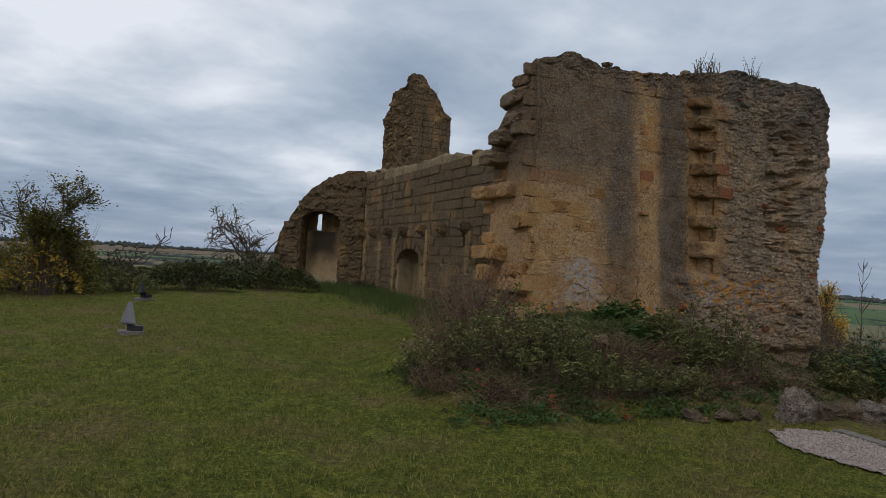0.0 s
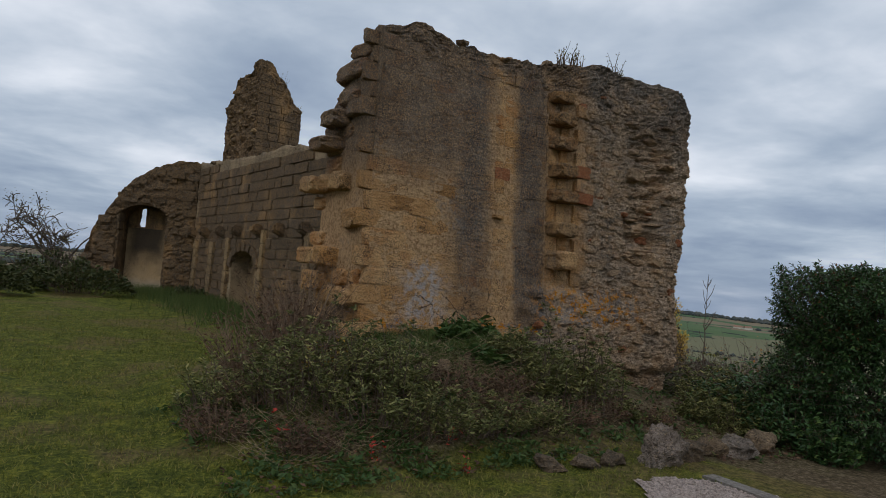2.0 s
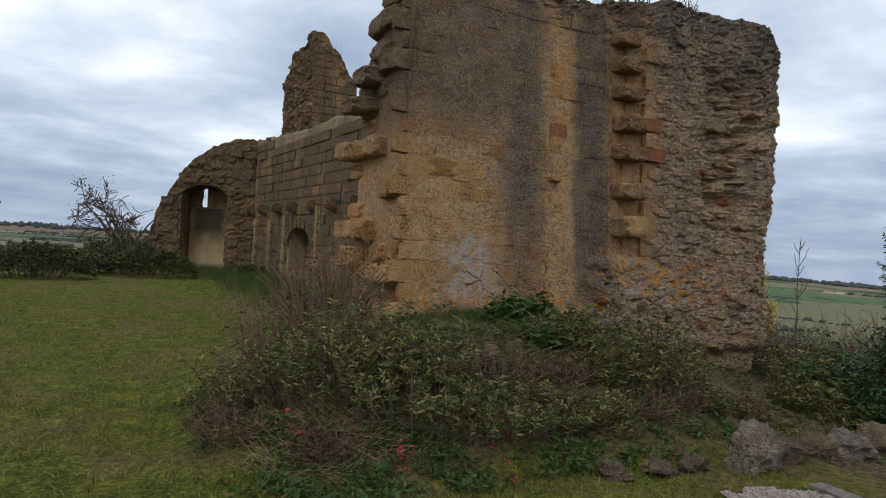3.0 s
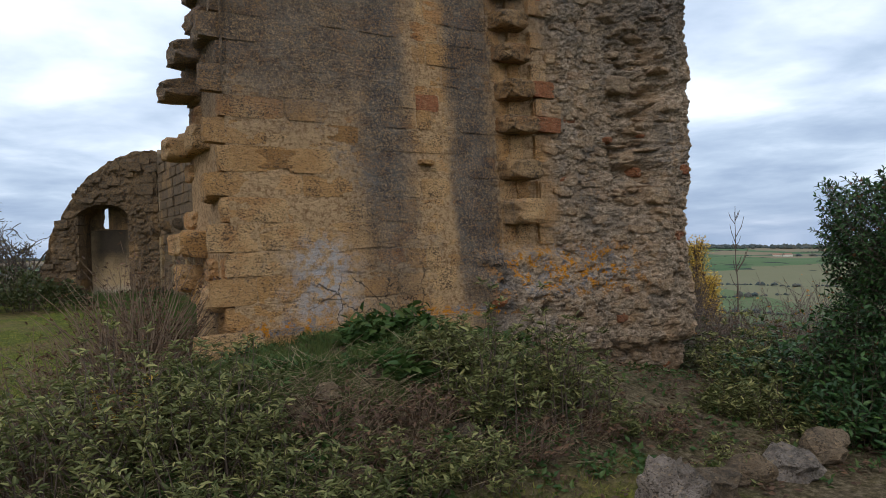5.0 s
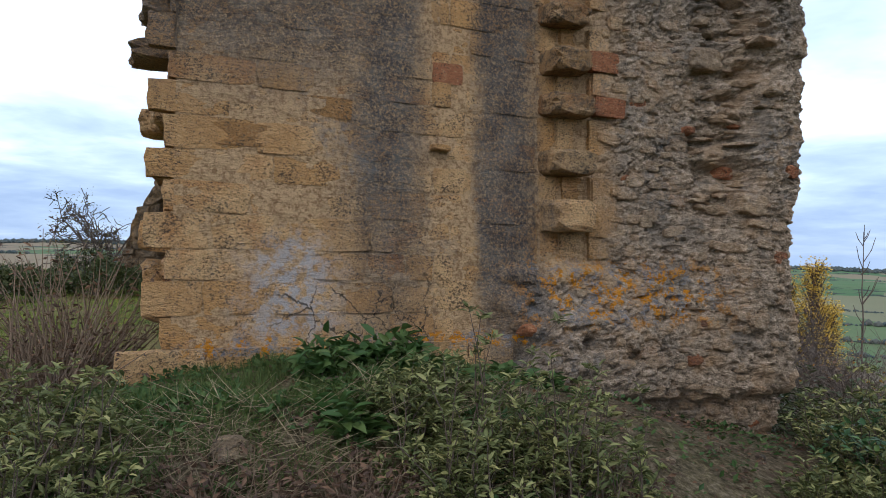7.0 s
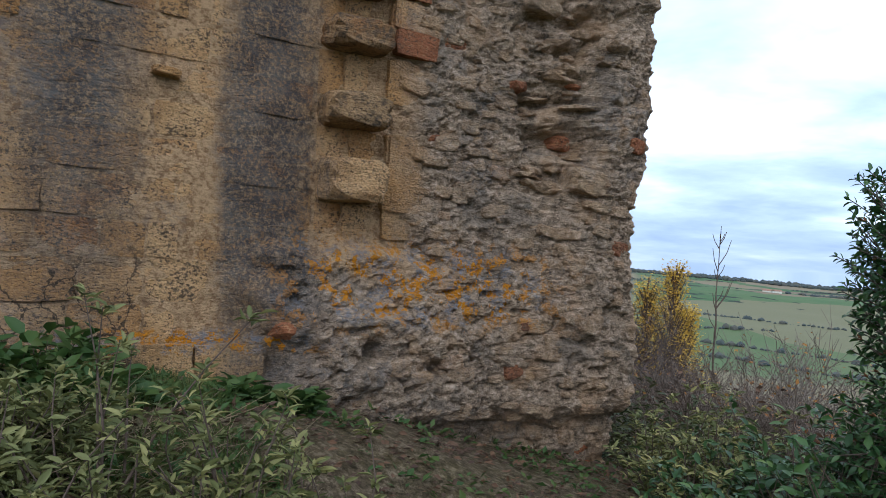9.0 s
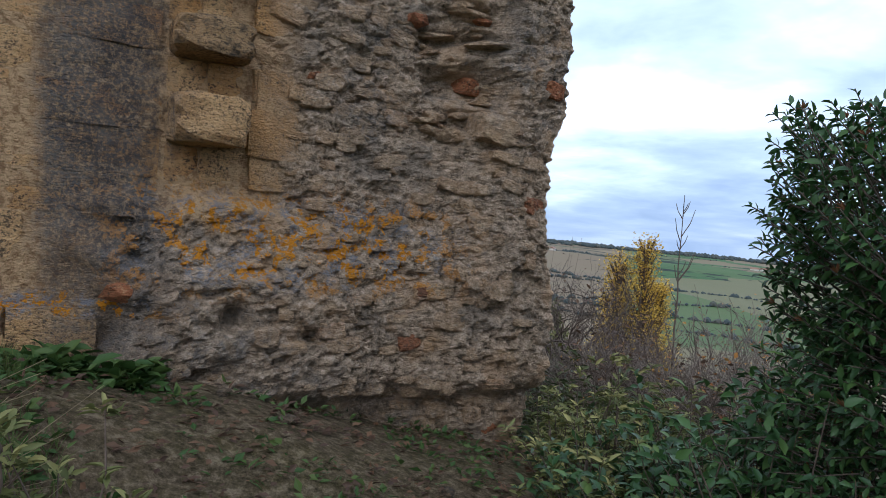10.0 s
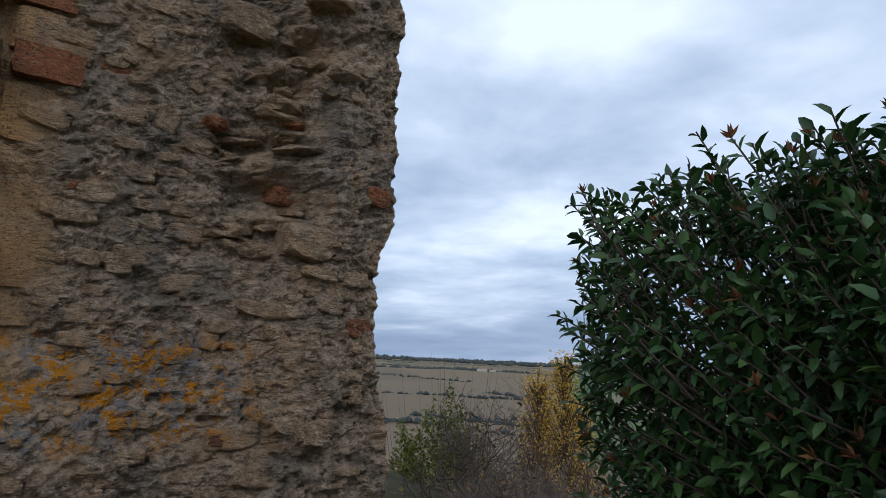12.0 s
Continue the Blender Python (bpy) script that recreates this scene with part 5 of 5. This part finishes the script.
# ---- laurel beside the path ----
def build_laurel():
    cx, cy = 7.95, 10.0
    z0 = ground_height(cx, cy)
    ob = thing("laurel_bush", (cx, cy, z0), 0, "dense glossy dark green laurel with reddish buds beside the path", "bush")
    rng, r = np.random.default_rng(12), random.Random(12)
    segs, pos, dirs, buds, bdirs = [], [], [], [], []
    for _ in range(7600):
        d = Vector((r.gauss(0, 1), r.gauss(0, 1), r.gauss(0.25, 0.9))).normalized()
        lump = (1 + 0.16 * rough_noise(d.x * 2, d.y * 2, d.z * 2, 0.8, 3)) / (abs(d.x) ** 7 + abs(d.y) ** 7 + abs(d.z) ** 7) ** (1 / 7)
        lump *= 1 + 0.14 * max(0.0, -0.59 * d.x + 0.81 * d.y) * sstep(d.z, -0.1, 0.5)
        k = (r.uniform(0.82, 1.03) if r.random() < 0.72 else r.uniform(0.5, 0.82)) * lump
        top = 0.86 if d.z > 0 else 1.2
        p = Vector((d.x * 0.90 * k, d.y * 0.90 * k, 1.25 + d.z * top * k))
        skirt = 1 + 0.26 * sstep(p.z, 1.5, 0.3)
        p.x, p.y = p.x * skirt, p.y * skirt
        if p.z < 0.05:
            p.z = r.uniform(0.05, 0.4)
        out = (d + Vector((r.gauss(0, 0.3), r.gauss(0, 0.3), r.uniform(0.1, 0.7)))).normalized()
        q = p + out * r.uniform(0.07, 0.18)
        segs.append((p - out * 0.12, q, 0.004, 0.0025))
        for j in range(9):
            a = j * 2.4 + r.uniform(-0.4, 0.4)
            s = out.orthogonal().normalized()
            t = out.cross(s)
            f = j / 9
            at = p.lerp(q, f)
            pos.append(at)
            dirs.append(out * (0.25 + 0.75 * f) + (s * math.cos(a) + t * math.sin(a)) * (1.1 - 0.4 * f) + Vector((0, 0, -0.12)))
        if r.random() < 0.10:
            for j in range(5):
                buds.append(q)
                bdirs.append(out + Vector((r.gauss(0, 0.6), r.gauss(0, 0.6), r.gauss(0.2, 0.4))))
    trunk, _ = grow(r, (0, 0, -0.1), (0, 0, 1), 0.75, 0.05, 3, 4, 0.2, 0.55)
    part("branchwork", tubes(trunk + segs, 4), M_BARK, ob, kind="stuff")
    pos, dirs = np.array([tuple(p) for p in pos]), np.array([tuple(d) for d in dirs])
    k = rng.uniform(0.65, 1.2, len(pos))
    # the leaves nearest the path are pieces of their own
    near = (pos[:, 0] < -0.25) & (pos[:, 1] < 0.15) & (pos[:, 2] > 0.4) & (pos[:, 2] < 2.4) & (np.hypot(pos[:, 0], pos[:, 1]) > 0.75)
    pick = np.flatnonzero(near)[::max(1, int(near.sum() / 280))][:290]
    rest = np.setdiff1d(np.arange(len(pos)), pick)
    part("foliage", leaves("lance", pos[rest], dirs[rest], 0.058 * k[rest], 0.024 * k[rest], rng), M_LAUREL, ob, kind="stuff")
    shapes = []
    for i in range(4):
        one = leaves("lance", np.zeros((1, 3)), np.array([[1.0, 0, 0]]), [0.064], [0.025 + 0.003 * i], np.random.default_rng(i))
        one.materials.append(M_LAUREL)
        shapes.append(one)
    for i in pick:
        q = Vector(dirs[i]).to_track_quat("X", "Z").to_matrix().to_4x4()
        part("leaf", shapes[i % 4], None, ob, m=Matrix.Translation(pos[i]) @ q @ Matrix.Diagonal((k[i], k[i], k[i], 1)))
    part("budding", leaves("kite", np.array([tuple(p) for p in buds]), np.array([tuple(d) for d in bdirs]), np.full(len(buds), 0.04), np.full(len(buds), 0.012), rng), M_BUD, ob, "reddish brown flower buds", kind="stuff")


build_laurel()
for i, (x, y, rad, h) in enumerate(((6.75, 10.75, 0.5, 0.95), (7.1, 11.0, 0.6, 1.1), (6.5, 11.15, 0.4, 0.7), (6.6, 10.1, 0.35, 0.7), (6.75, 9.5, 0.35, 0.55), (7.0, 10.4, 0.5, 1.2))):
    leafy_shrub(170 + i, (x, y, ground_height(x, y)), rad, rad, h, int(60 + 90 * rad), 6, 0.075, M_LAUREL, "young laurel shoots with glossy leaves below the bush", "laurel_shoot", "laurel shoots", width=0.42)


# ---- trees and hedges ----
def tree(seed, at, trunk, radius, levels, mat, leaf, per, label, name="tree", group="", least=0.0, fork=3, direction=(0, 0, 1), wander=0.2, shrink=0.62, shape="kite", width=0.6, scatter=0.12, lift=0.08, keep=1.0):
    r, rng = random.Random(seed), np.random.default_rng(seed)
    segs, tips = grow(r, (0, 0, -0.3), direction, trunk, radius, levels, fork, wander, shrink, lift, 4, least)
    ob = thing(name, at, 0, label, "tree" if "tree" in name or "poplar" in name else "shrub", group)
    part("trunk", tubes(segs, 5), M_BARK if radius > 0.03 else M_TWIG, ob, "grey-brown trunk and branches")
    if mat:
        tips = [t for t in tips if r.random() < keep]
        part("crown", rosettes(tips, per, leaf, leaf * width, rng, shape, 0.3, scatter), mat, ob, "sparse autumn foliage")
    return ob


def hedge(seed, at, rx, ry, h, mat, count, leaf, label, name="hedge", group="hedges"):
    """A loose mound of leaves on arching stems."""
    r, rng = random.Random(seed), np.random.default_rng(seed)
    pos, dirs, segs = [], [], []
    for _ in range(count):
        a, k = r.uniform(0, 6.28), math.sqrt(r.random())
        x, y = rx * k * math.cos(a), ry * k * math.sin(a)
        lid = h * math.sqrt(max(0.03, 1 - k * k)) * (0.8 + 0.45 * rough_noise(x + seed, y, 0, 0.7, 3))
        z = lid * (1 - 0.45 * r.random() ** 2)
        pos.append((x, y, max(0.02, z)))
        dirs.append((math.cos(a) * k + r.gauss(0, 0.5), math.sin(a) * k + r.gauss(0, 0.5), r.gauss(0.4, 0.5)))
    for _ in range(60):
        a, k = r.uniform(0, 6.28), r.random()
        segs.append(((rx * 0.5 * k * math.cos(a), ry * 0.5 * k * math.sin(a), -0.1), (rx * k * math.cos(a), ry * k * math.sin(a), h * r.uniform(0.6, 1.25)), 0.012, 0.003))
    ob = thing(name, at, r.uniform(-15, 15), label, "hedge", group)
    part("branchwork", tubes(segs, 3), M_TWIG, ob, kind="stuff")
    ks = rng.uniform(0.6, 1.3, count)
    part("foliage", leaves("kite", np.array(pos), np.array(dirs), leaf * ks, leaf * 0.6 * ks, rng), mat, ob)
    return ob


def at_ground(x, y):
    return (x, y, ground_height(x, y))


def slim_sapling(x, y, g, tall):
    r = random.Random(60)
    ob = thing("bare_sapling", (x, y, g), 0, "tall bare sapling on the slope", "tree", "bare saplings")
    p, segs = Vector((0, 0, -0.3)), []
    for i in range(10):
        q = p + Vector((r.gauss(0, 0.03), r.gauss(0, 0.03), (tall + 0.3) / 10))
        segs.append((p, q, 0.035 - 0.003 * i, 0.032 - 0.003 * i))
        if i > 3:
            for _ in range(4):
                a, ln = r.uniform(0, 6.28), r.uniform(0.2, 0.6) * (1.3 - i * 0.08)
                at = p.lerp(q, r.random())
                mid = at + Vector((ln * 0.4 * math.cos(a), ln * 0.4 * math.sin(a), ln * 0.6))
                segs.append((at, mid, 0.009, 0.007))
                segs.append((mid, mid + Vector((ln * 0.2 * math.cos(a), ln * 0.2 * math.sin(a), ln * 0.6)), 0.007, 0.005))
        p = q
    part("trunk", tubes(segs, 5), M_TWIG, ob)


def build_trees():
    # far side of the lawn
    tree(1, at_ground(-10.4, 18.8), 1.75, 0.08, 4, M_OLIVE, 0.085, 6, "bushy tree with thin olive and yellow leaves beside the lawn", least=0.009, fork=4, scatter=0.11, keep=0.8)
    tree(2, at_ground(-11.5, 18.3), 1.7, 0.08, 4, M_OLIVE, 0.085, 6, "bushy tree with thin olive and yellow leaves beside the lawn", least=0.009, fork=4, scatter=0.11, keep=0.8)
    hedge(3, at_ground(-11.3, 19.4), 1.4, 1.1, 1.9, M_OLIVE, 2600, 0.13, "shrub with yellowing leaves under the trees", "yellowing_shrub")
    hedge(15, at_ground(-10.4, 17.7), 1.0, 0.9, 1.3, M_YELLOW, 500, 0.12, "shrub with bright yellow leaves under the trees", "yellow_shrub")
    hedge(14, at_ground(-12.6, 16.2), 1.8, 1.2, 0.8, M_IVY, 2200, 0.12, "low dark hedge along the lawn")
    hedge(16, at_ground(-14.5, 19.5), 2.0, 1.6, 2.0, M_OLIVE, 2600, 0.13, "shrub with yellowing leaves under the trees", "yellowing_shrub")
    tree(4, at_ground(-9.9, 20.6), 1.4, 0.04, 3, None, 0, 0, "bare grey sapling at the hedge", "bare_sapling", "bare saplings", 0.012, wander=0.3)
    tree(5, at_ground(-9.2, 22.0), 0.9, 0.035, 3, M_OLIVE, 0.1, 1, "thin sapling with few leaves at the hedge", "sapling", "", wander=0.3, keep=0.4)
    hedge(6, at_ground(-8.3, 22.2), 1.5, 0.9, 0.95, M_IVY, 2600, 0.12, "low dark green hedge along the lawn")
    hedge(7, at_ground(-9.6, 20.4), 1.0, 0.8, 0.7, M_SHRUB, 1500, 0.09, "low greyish shrub along the lawn", "low_shrub")
    hedge(8, at_ground(-6.4, 24.6), 1.7, 1.0, 1.0, M_IVY, 3000, 0.12, "low dark green hedge before the wall end")
    hedge(9, at_ground(-9.6, 25.0), 2.4, 1.0, 0.8, M_IVY, 2600, 0.13, "low dark green hedge along the hilltop edge")
    hedge(17, at_ground(-13.0, 24.0), 2.4, 1.0, 1.0, M_IVY, 2600, 0.13, "low dark green hedge along the hilltop edge")
    tree(10, at_ground(-8.1, 28.9), 2.5, 0.085, 4, M_OLIVE, 0.075, 3, "half-bare hawthorn against the broken wall end", "hawthorn", "", 0.013, fork=4, direction=(-0.02, 0, 1), wander=0.3, scatter=0.15, keep=0.3)
    hedge(11, at_ground(-8.2, 26.9), 1.1, 0.8, 1.2, M_IVY, 2000, 0.11, "ivy mound at the broken wall end", "ivy_mound", "")
    hedge(12, at_ground(-3.2, 25.6), 0.6, 0.5, 0.5, M_IVY, 700, 0.1, "low green bush at the wall foot", "low_bush", "")
    # slope below the broken end
    for i, (x, y, t, lv, m, keep) in enumerate([(9.6, 17.0, 1.5, 4, M_BROWN, 0.12), (8.7, 14.6, 0.9, 4, M_BROWN, 0.15), (10.6, 16.2, 1.2, 4, M_YELLOW, 0.10), (9.4, 13.0, 0.8, 3, M_BROWN, 0.2), (11.2, 19.5, 1.8, 4, M_BROWN, 0.06), (9.0, 16.0, 0.9, 4, M_BROWN, 0.1), (10.2, 14.0, 1.0, 4, M_YELLOW, 0.08), (9.9, 18.4, 1.3, 4, M_BROWN, 0.06), (11.8, 20.5, 1.6, 4, M_BROWN, 0.08), (8.6, 18.5, 1.2, 4, M_BROWN, 0.03), (7.5, 13.7, 0.65, 4, M_BROWN, 0.05), (7.9, 14.5, 0.7, 4, M_BROWN, 0.05), (7.3, 14.8, 0.7, 4, M_OLIVE, 0.05), (8.2, 13.2, 0.7, 4, M_BROWN, 0.1), (8.0, 15.6, 0.9, 4, M_BROWN, 0.04)]):
        tree(40 + i, at_ground(x, y), t, 0.022 + 0.008 * t, lv, m, 0.07, 1, "bare thorny shrub with a few rusty leaves on the slope", "bare_thorn_shrub", "bare shrubs on the slope", fork=4, wander=0.28, shrink=0.68, keep=keep)
    x, y = 10.74, 18.61
    g = ground_height(x, y)
    slim_sapling(x, y, g, 2.3 - g)
    for i, (x, y, top) in enumerate([(13.2, 24.9, 1.7), (12.75, 25.6, 1.3), (13.9, 25.5, 0.5)]):
        poplar(70 + i, x, y, top)
    for i, (x, y, rx, top, m) in enumerate([(10.6, 27.2, 1.9, 0.55, M_MOSSY), (9.4, 20.0, 1.3, -1.0, M_BROWN), (15.5, 26.0, 2.4, -2.6, M_BROWN), (12.0, 23.0, 1.6, -1.5, M_BROWN), (17.5, 31.0, 3.0, -3.0, M_OLIVE), (21.0, 28.0, 3.2, -3.4, M_BROWN)]):
        hedge(80 + i, at_ground(x, y), rx, rx, top - ground_height(x, y), m, 14000 if m is M_MOSSY else 5500, 0.12, "rounded thicket on the slope below the ruin", "thicket", "thickets on the slope")


def poplar(seed, x, y, top):
    r, rng = random.Random(seed), np.random.default_rng(seed)
    g = ground_height(x, y)
    H = top - g
    segs, tips = [((0, 0, -0.3), (0.1, 0, H * 0.5), 0.1, 0.06), ((0.1, 0, H * 0.5), (0, 0, H), 0.06, 0.012)], []
    for _ in range(230):
        f = r.uniform(0.12, 0.98)
        a = r.uniform(0, 6.28)
        reach = 0.95 * (1 - f) + 0.2
        p = Vector((0, 0, H * f - reach * 1.2))
        q = p + Vector((reach * math.cos(a), reach * math.sin(a), reach * 2.2))
        segs.append((p, q, 0.03, 0.006))
        for k in (0.5, 0.7, 0.85, 1.0):
            tips.append((p.lerp(q, k), (q - p).normalized()))
    ob = thing("poplar", (x, y, g), 0, "slender poplar with thin golden yellow leaves", "tree", "golden poplars")
    part("trunk", tubes(segs, 4), M_TWIG, ob, "thin grey trunk and upright branches")
    part("crown", rosettes(tips, 9, 0.075, 0.055, rng, "kite", 0.4, 0.10), M_GOLD, ob, "golden yellow foliage")


def thorn_thicket(seed, x, y, rad, top, stems, leafy):
    """Many bare grey stems with forked side twigs, and a few rusty leaves."""
    r, rng = random.Random(seed), np.random.default_rng(seed)
    g = ground_height(x, y)
    segs, tips = [], []
    for _ in range(stems):
        a, k = r.uniform(0, 6.28), r.random()
        p = Vector((rad * 0.45 * k * math.cos(a), rad * 0.45 * k * math.sin(a), -0.1))
        d = Vector((0.5 * k * math.cos(a), 0.5 * k * math.sin(a), 1)).normalized()
        ln = (top - g) * r.uniform(0.6, 1.08) / 7
        for i in range(7):
            d = (d + Vector((r.gauss(0, 0.13), r.gauss(0, 0.13), 0))).normalized()
            q = p + d * ln
            segs.append((p, q, 0.011 - 0.0012 * i, 0.010 - 0.0012 * i))
            for _ in range(3 if i > 1 else 0):
                e = (d + Vector((r.gauss(0, 0.7), r.gauss(0, 0.7), r.gauss(0, 0.4)))).normalized()
                m = p.lerp(q, r.random())
                reach = r.uniform(0.15, 0.5)
                end = m + e * reach
                segs.append((m, end, 0.005, 0.0032))
                for _ in range(2):
                    f = (e + Vector((r.gauss(0, 0.6), r.gauss(0, 0.6), r.gauss(0.1, 0.4)))).normalized()
                    fork = m.lerp(end, r.uniform(0.3, 1.0))
                    segs.append((fork, fork + f * reach * 0.6, 0.0035, 0.002))
                    if r.random() < leafy:
                        tips.append((fork + f * reach * 0.5, f))
            p = q
    ob = thing("thorn_thicket", (x, y, g), 0, "bare grey thorn thicket with scattered rusty leaves on the slope", "shrub", "thorn thickets on the slope")
    part("branchwork", tubes(segs, 3), M_GREYTWIG, ob, kind="stuff")
    if tips:
        part("leaves", rosettes(tips, 2, 0.06, 0.036, rng, "kite", 0.3, 0.04), M_RUST, ob, "rusty orange leaves")


build_trees()
for i, (x, y, rad, top, stems, leafy) in enumerate(((8.3, 13.9, 0.9, 0.45, 30, 0.10), (9.6, 15.2, 1.1, 0.85, 36, 0.16), (8.1, 15.4, 0.9, 0.25, 28, 0.05), (10.6, 16.4, 1.2, 0.7, 36, 0.12), (9.0, 17.2, 1.2, -0.1, 30, 0.04), (8.9, 12.9, 0.8, 0.55, 26, 0.2), (12.2, 18.2, 1.3, 0.6, 32, 0.2), (7.7, 14.3, 0.6, 0.1, 20, 0.06))):
    thorn_thicket(400 + i, x, y, rad, top, stems, leafy)


# ---- tufts on the wall tops ----
def crest_tuft(seed, at, h, n, label, spread_out=0.25):
    r, rng = random.Random(seed), np.random.default_rng(seed)
    segs, tips = bushy(r, n, 0.16, 0.1, h, 0.011, spread_out)
    ob = thing("wall_tuft", at, 0, label, "plant", "plants on the wall tops")
    part("branchwork", tubes(segs, 3), M_TWIG, ob, kind="stuff")
    part("leaves", rosettes(tips, 2, 0.05, 0.015, rng, "kite", 0.0, 0.01, 0.5), M_OLIVE, ob)


def wall_top(u, y):
    a = radians(FRONT_TURN)
    return (FRONT_AT[0] + u * math.cos(a) - y * math.sin(a), FRONT_AT[1] + u * math.sin(a) + y * math.cos(a), front_crest(u, y))


for i, (u, y, h) in enumerate(((3.15, 0.15, 0.42), (3.4, 0.2, 0.38), (4.15, 0.2, 0.55), (4.25, 0.2, 0.5), (3.0, 0.2, 0.3))):
    crest_tuft(i, wall_top(u, y), h, 7, "dry upright weeds growing on the wall top")
crest_tuft(9, (-1.35, 29.95, 8.75), 0.9, 7, "bare twigs growing from the turret top", 0.7)
crest_tuft(10, (-0.75, 30.2, 7.95), 0.5, 6, "bare twigs growing from the turret top", 0.7)


# ---- distant woods and houses ----
def build_distance():
    rng, r = np.random.default_rng(5), random.Random(5)
    base = boulder_mesh(501, 1, 0.4, 0.8)
    bv = np.array([v.co[:] for v in base.vertices])
    bf = [list(p.vertices) for p in base.polygons]
    vs, fs = [], []

    def clump(x, y, s):
        a = r.uniform(0, 6.28)
        rot = np.array([[math.cos(a), -math.sin(a), 0], [math.sin(a), math.cos(a), 0], [0, 0, 1]])
        o = len(vs) * len(bv)
        vs.append((bv @ rot.T) * np.array([s, s, s * r.uniform(0.6, 1.0)]) + np.array([x, y, ground_height(x, y) + s * 0.2]))
        fs.extend([[i + o for i in f] for f in bf])

    for _ in range(55):                                   # hedgerows
        a, d = radians(r.uniform(40, 175)), r.uniform(380, 2900)
        x, y = d * math.cos(a), d * math.sin(a)
        b = a + math.pi / 2 + r.gauss(0, 0.35)
        for k in range(r.randint(25, 110)):
            clump(x + k * 3 * math.cos(b) + r.gauss(0, 1), y + k * 3 * math.sin(b) + r.gauss(0, 1), r.choice((2.5, 3, 3.5, 4.5, 7)))
    for _ in range(26):                                   # copses
        a, d = radians(r.uniform(40, 175)), r.uniform(420, 2700)
        x, y, w = d * math.cos(a), d * math.sin(a), r.uniform(15, 50)
        for _ in range(int(w * 1.3)):
            clump(x + r.gauss(0, w), y + r.gauss(0, w * 0.35), r.uniform(8, 14))
    for i in range(4200):                                 # wooded skyline
        a, d = radians(r.uniform(38, 178)), r.uniform(2900, 3600)
        clump(d * math.cos(a), d * math.sin(a), r.uniform(16, 34))
    whole("far_woods", mesh_of("far_woods", np.concatenate(vs), fs), M_HAZED_WOOD, label="dark hedgerows and woods across the valley", category="woods", kind="stuff")
    for i, (deg, d) in enumerate(((72.5, 1250), (71.6, 1290), (73.4, 1330), (56.0, 1500), (55.3, 1540))):
        x, y = d * math.cos(radians(deg)), d * math.sin(radians(deg))
        ob = thing("farmhouse", (x, y, ground_height(x, y)), 20 + 40 * i, "small pale farmhouse with a brown roof in the valley", "house", "farmhouses in the valley")
        part("wall", box_mesh(16, 9, 6, 0.1), M_HOUSE, ob, m=pose(0, 0, 2.6))
        bm = bmesh.new()
        v = [bm.verts.new(c) for c in ((-8.5, -5, 5.5), (8.5, -5, 5.5), (8.5, 5, 5.5), (-8.5, 5, 5.5), (-8.5, 0, 9), (8.5, 0, 9))]
        for f in ((0, 1, 5, 4), (2, 3, 4, 5), (0, 4, 3), (1, 2, 5), (3, 2, 1, 0)):
            bm.faces.new([v[k] for k in f])
        part("roof", bm, M_TILE, ob)
        for k in (-4.5, 0.0, 4.5):
            part("window", box_mesh(1.4, 0.2, 1.6, 0.02), M_DARK, ob, m=pose(k, -4.52, 3.2))


build_distance()
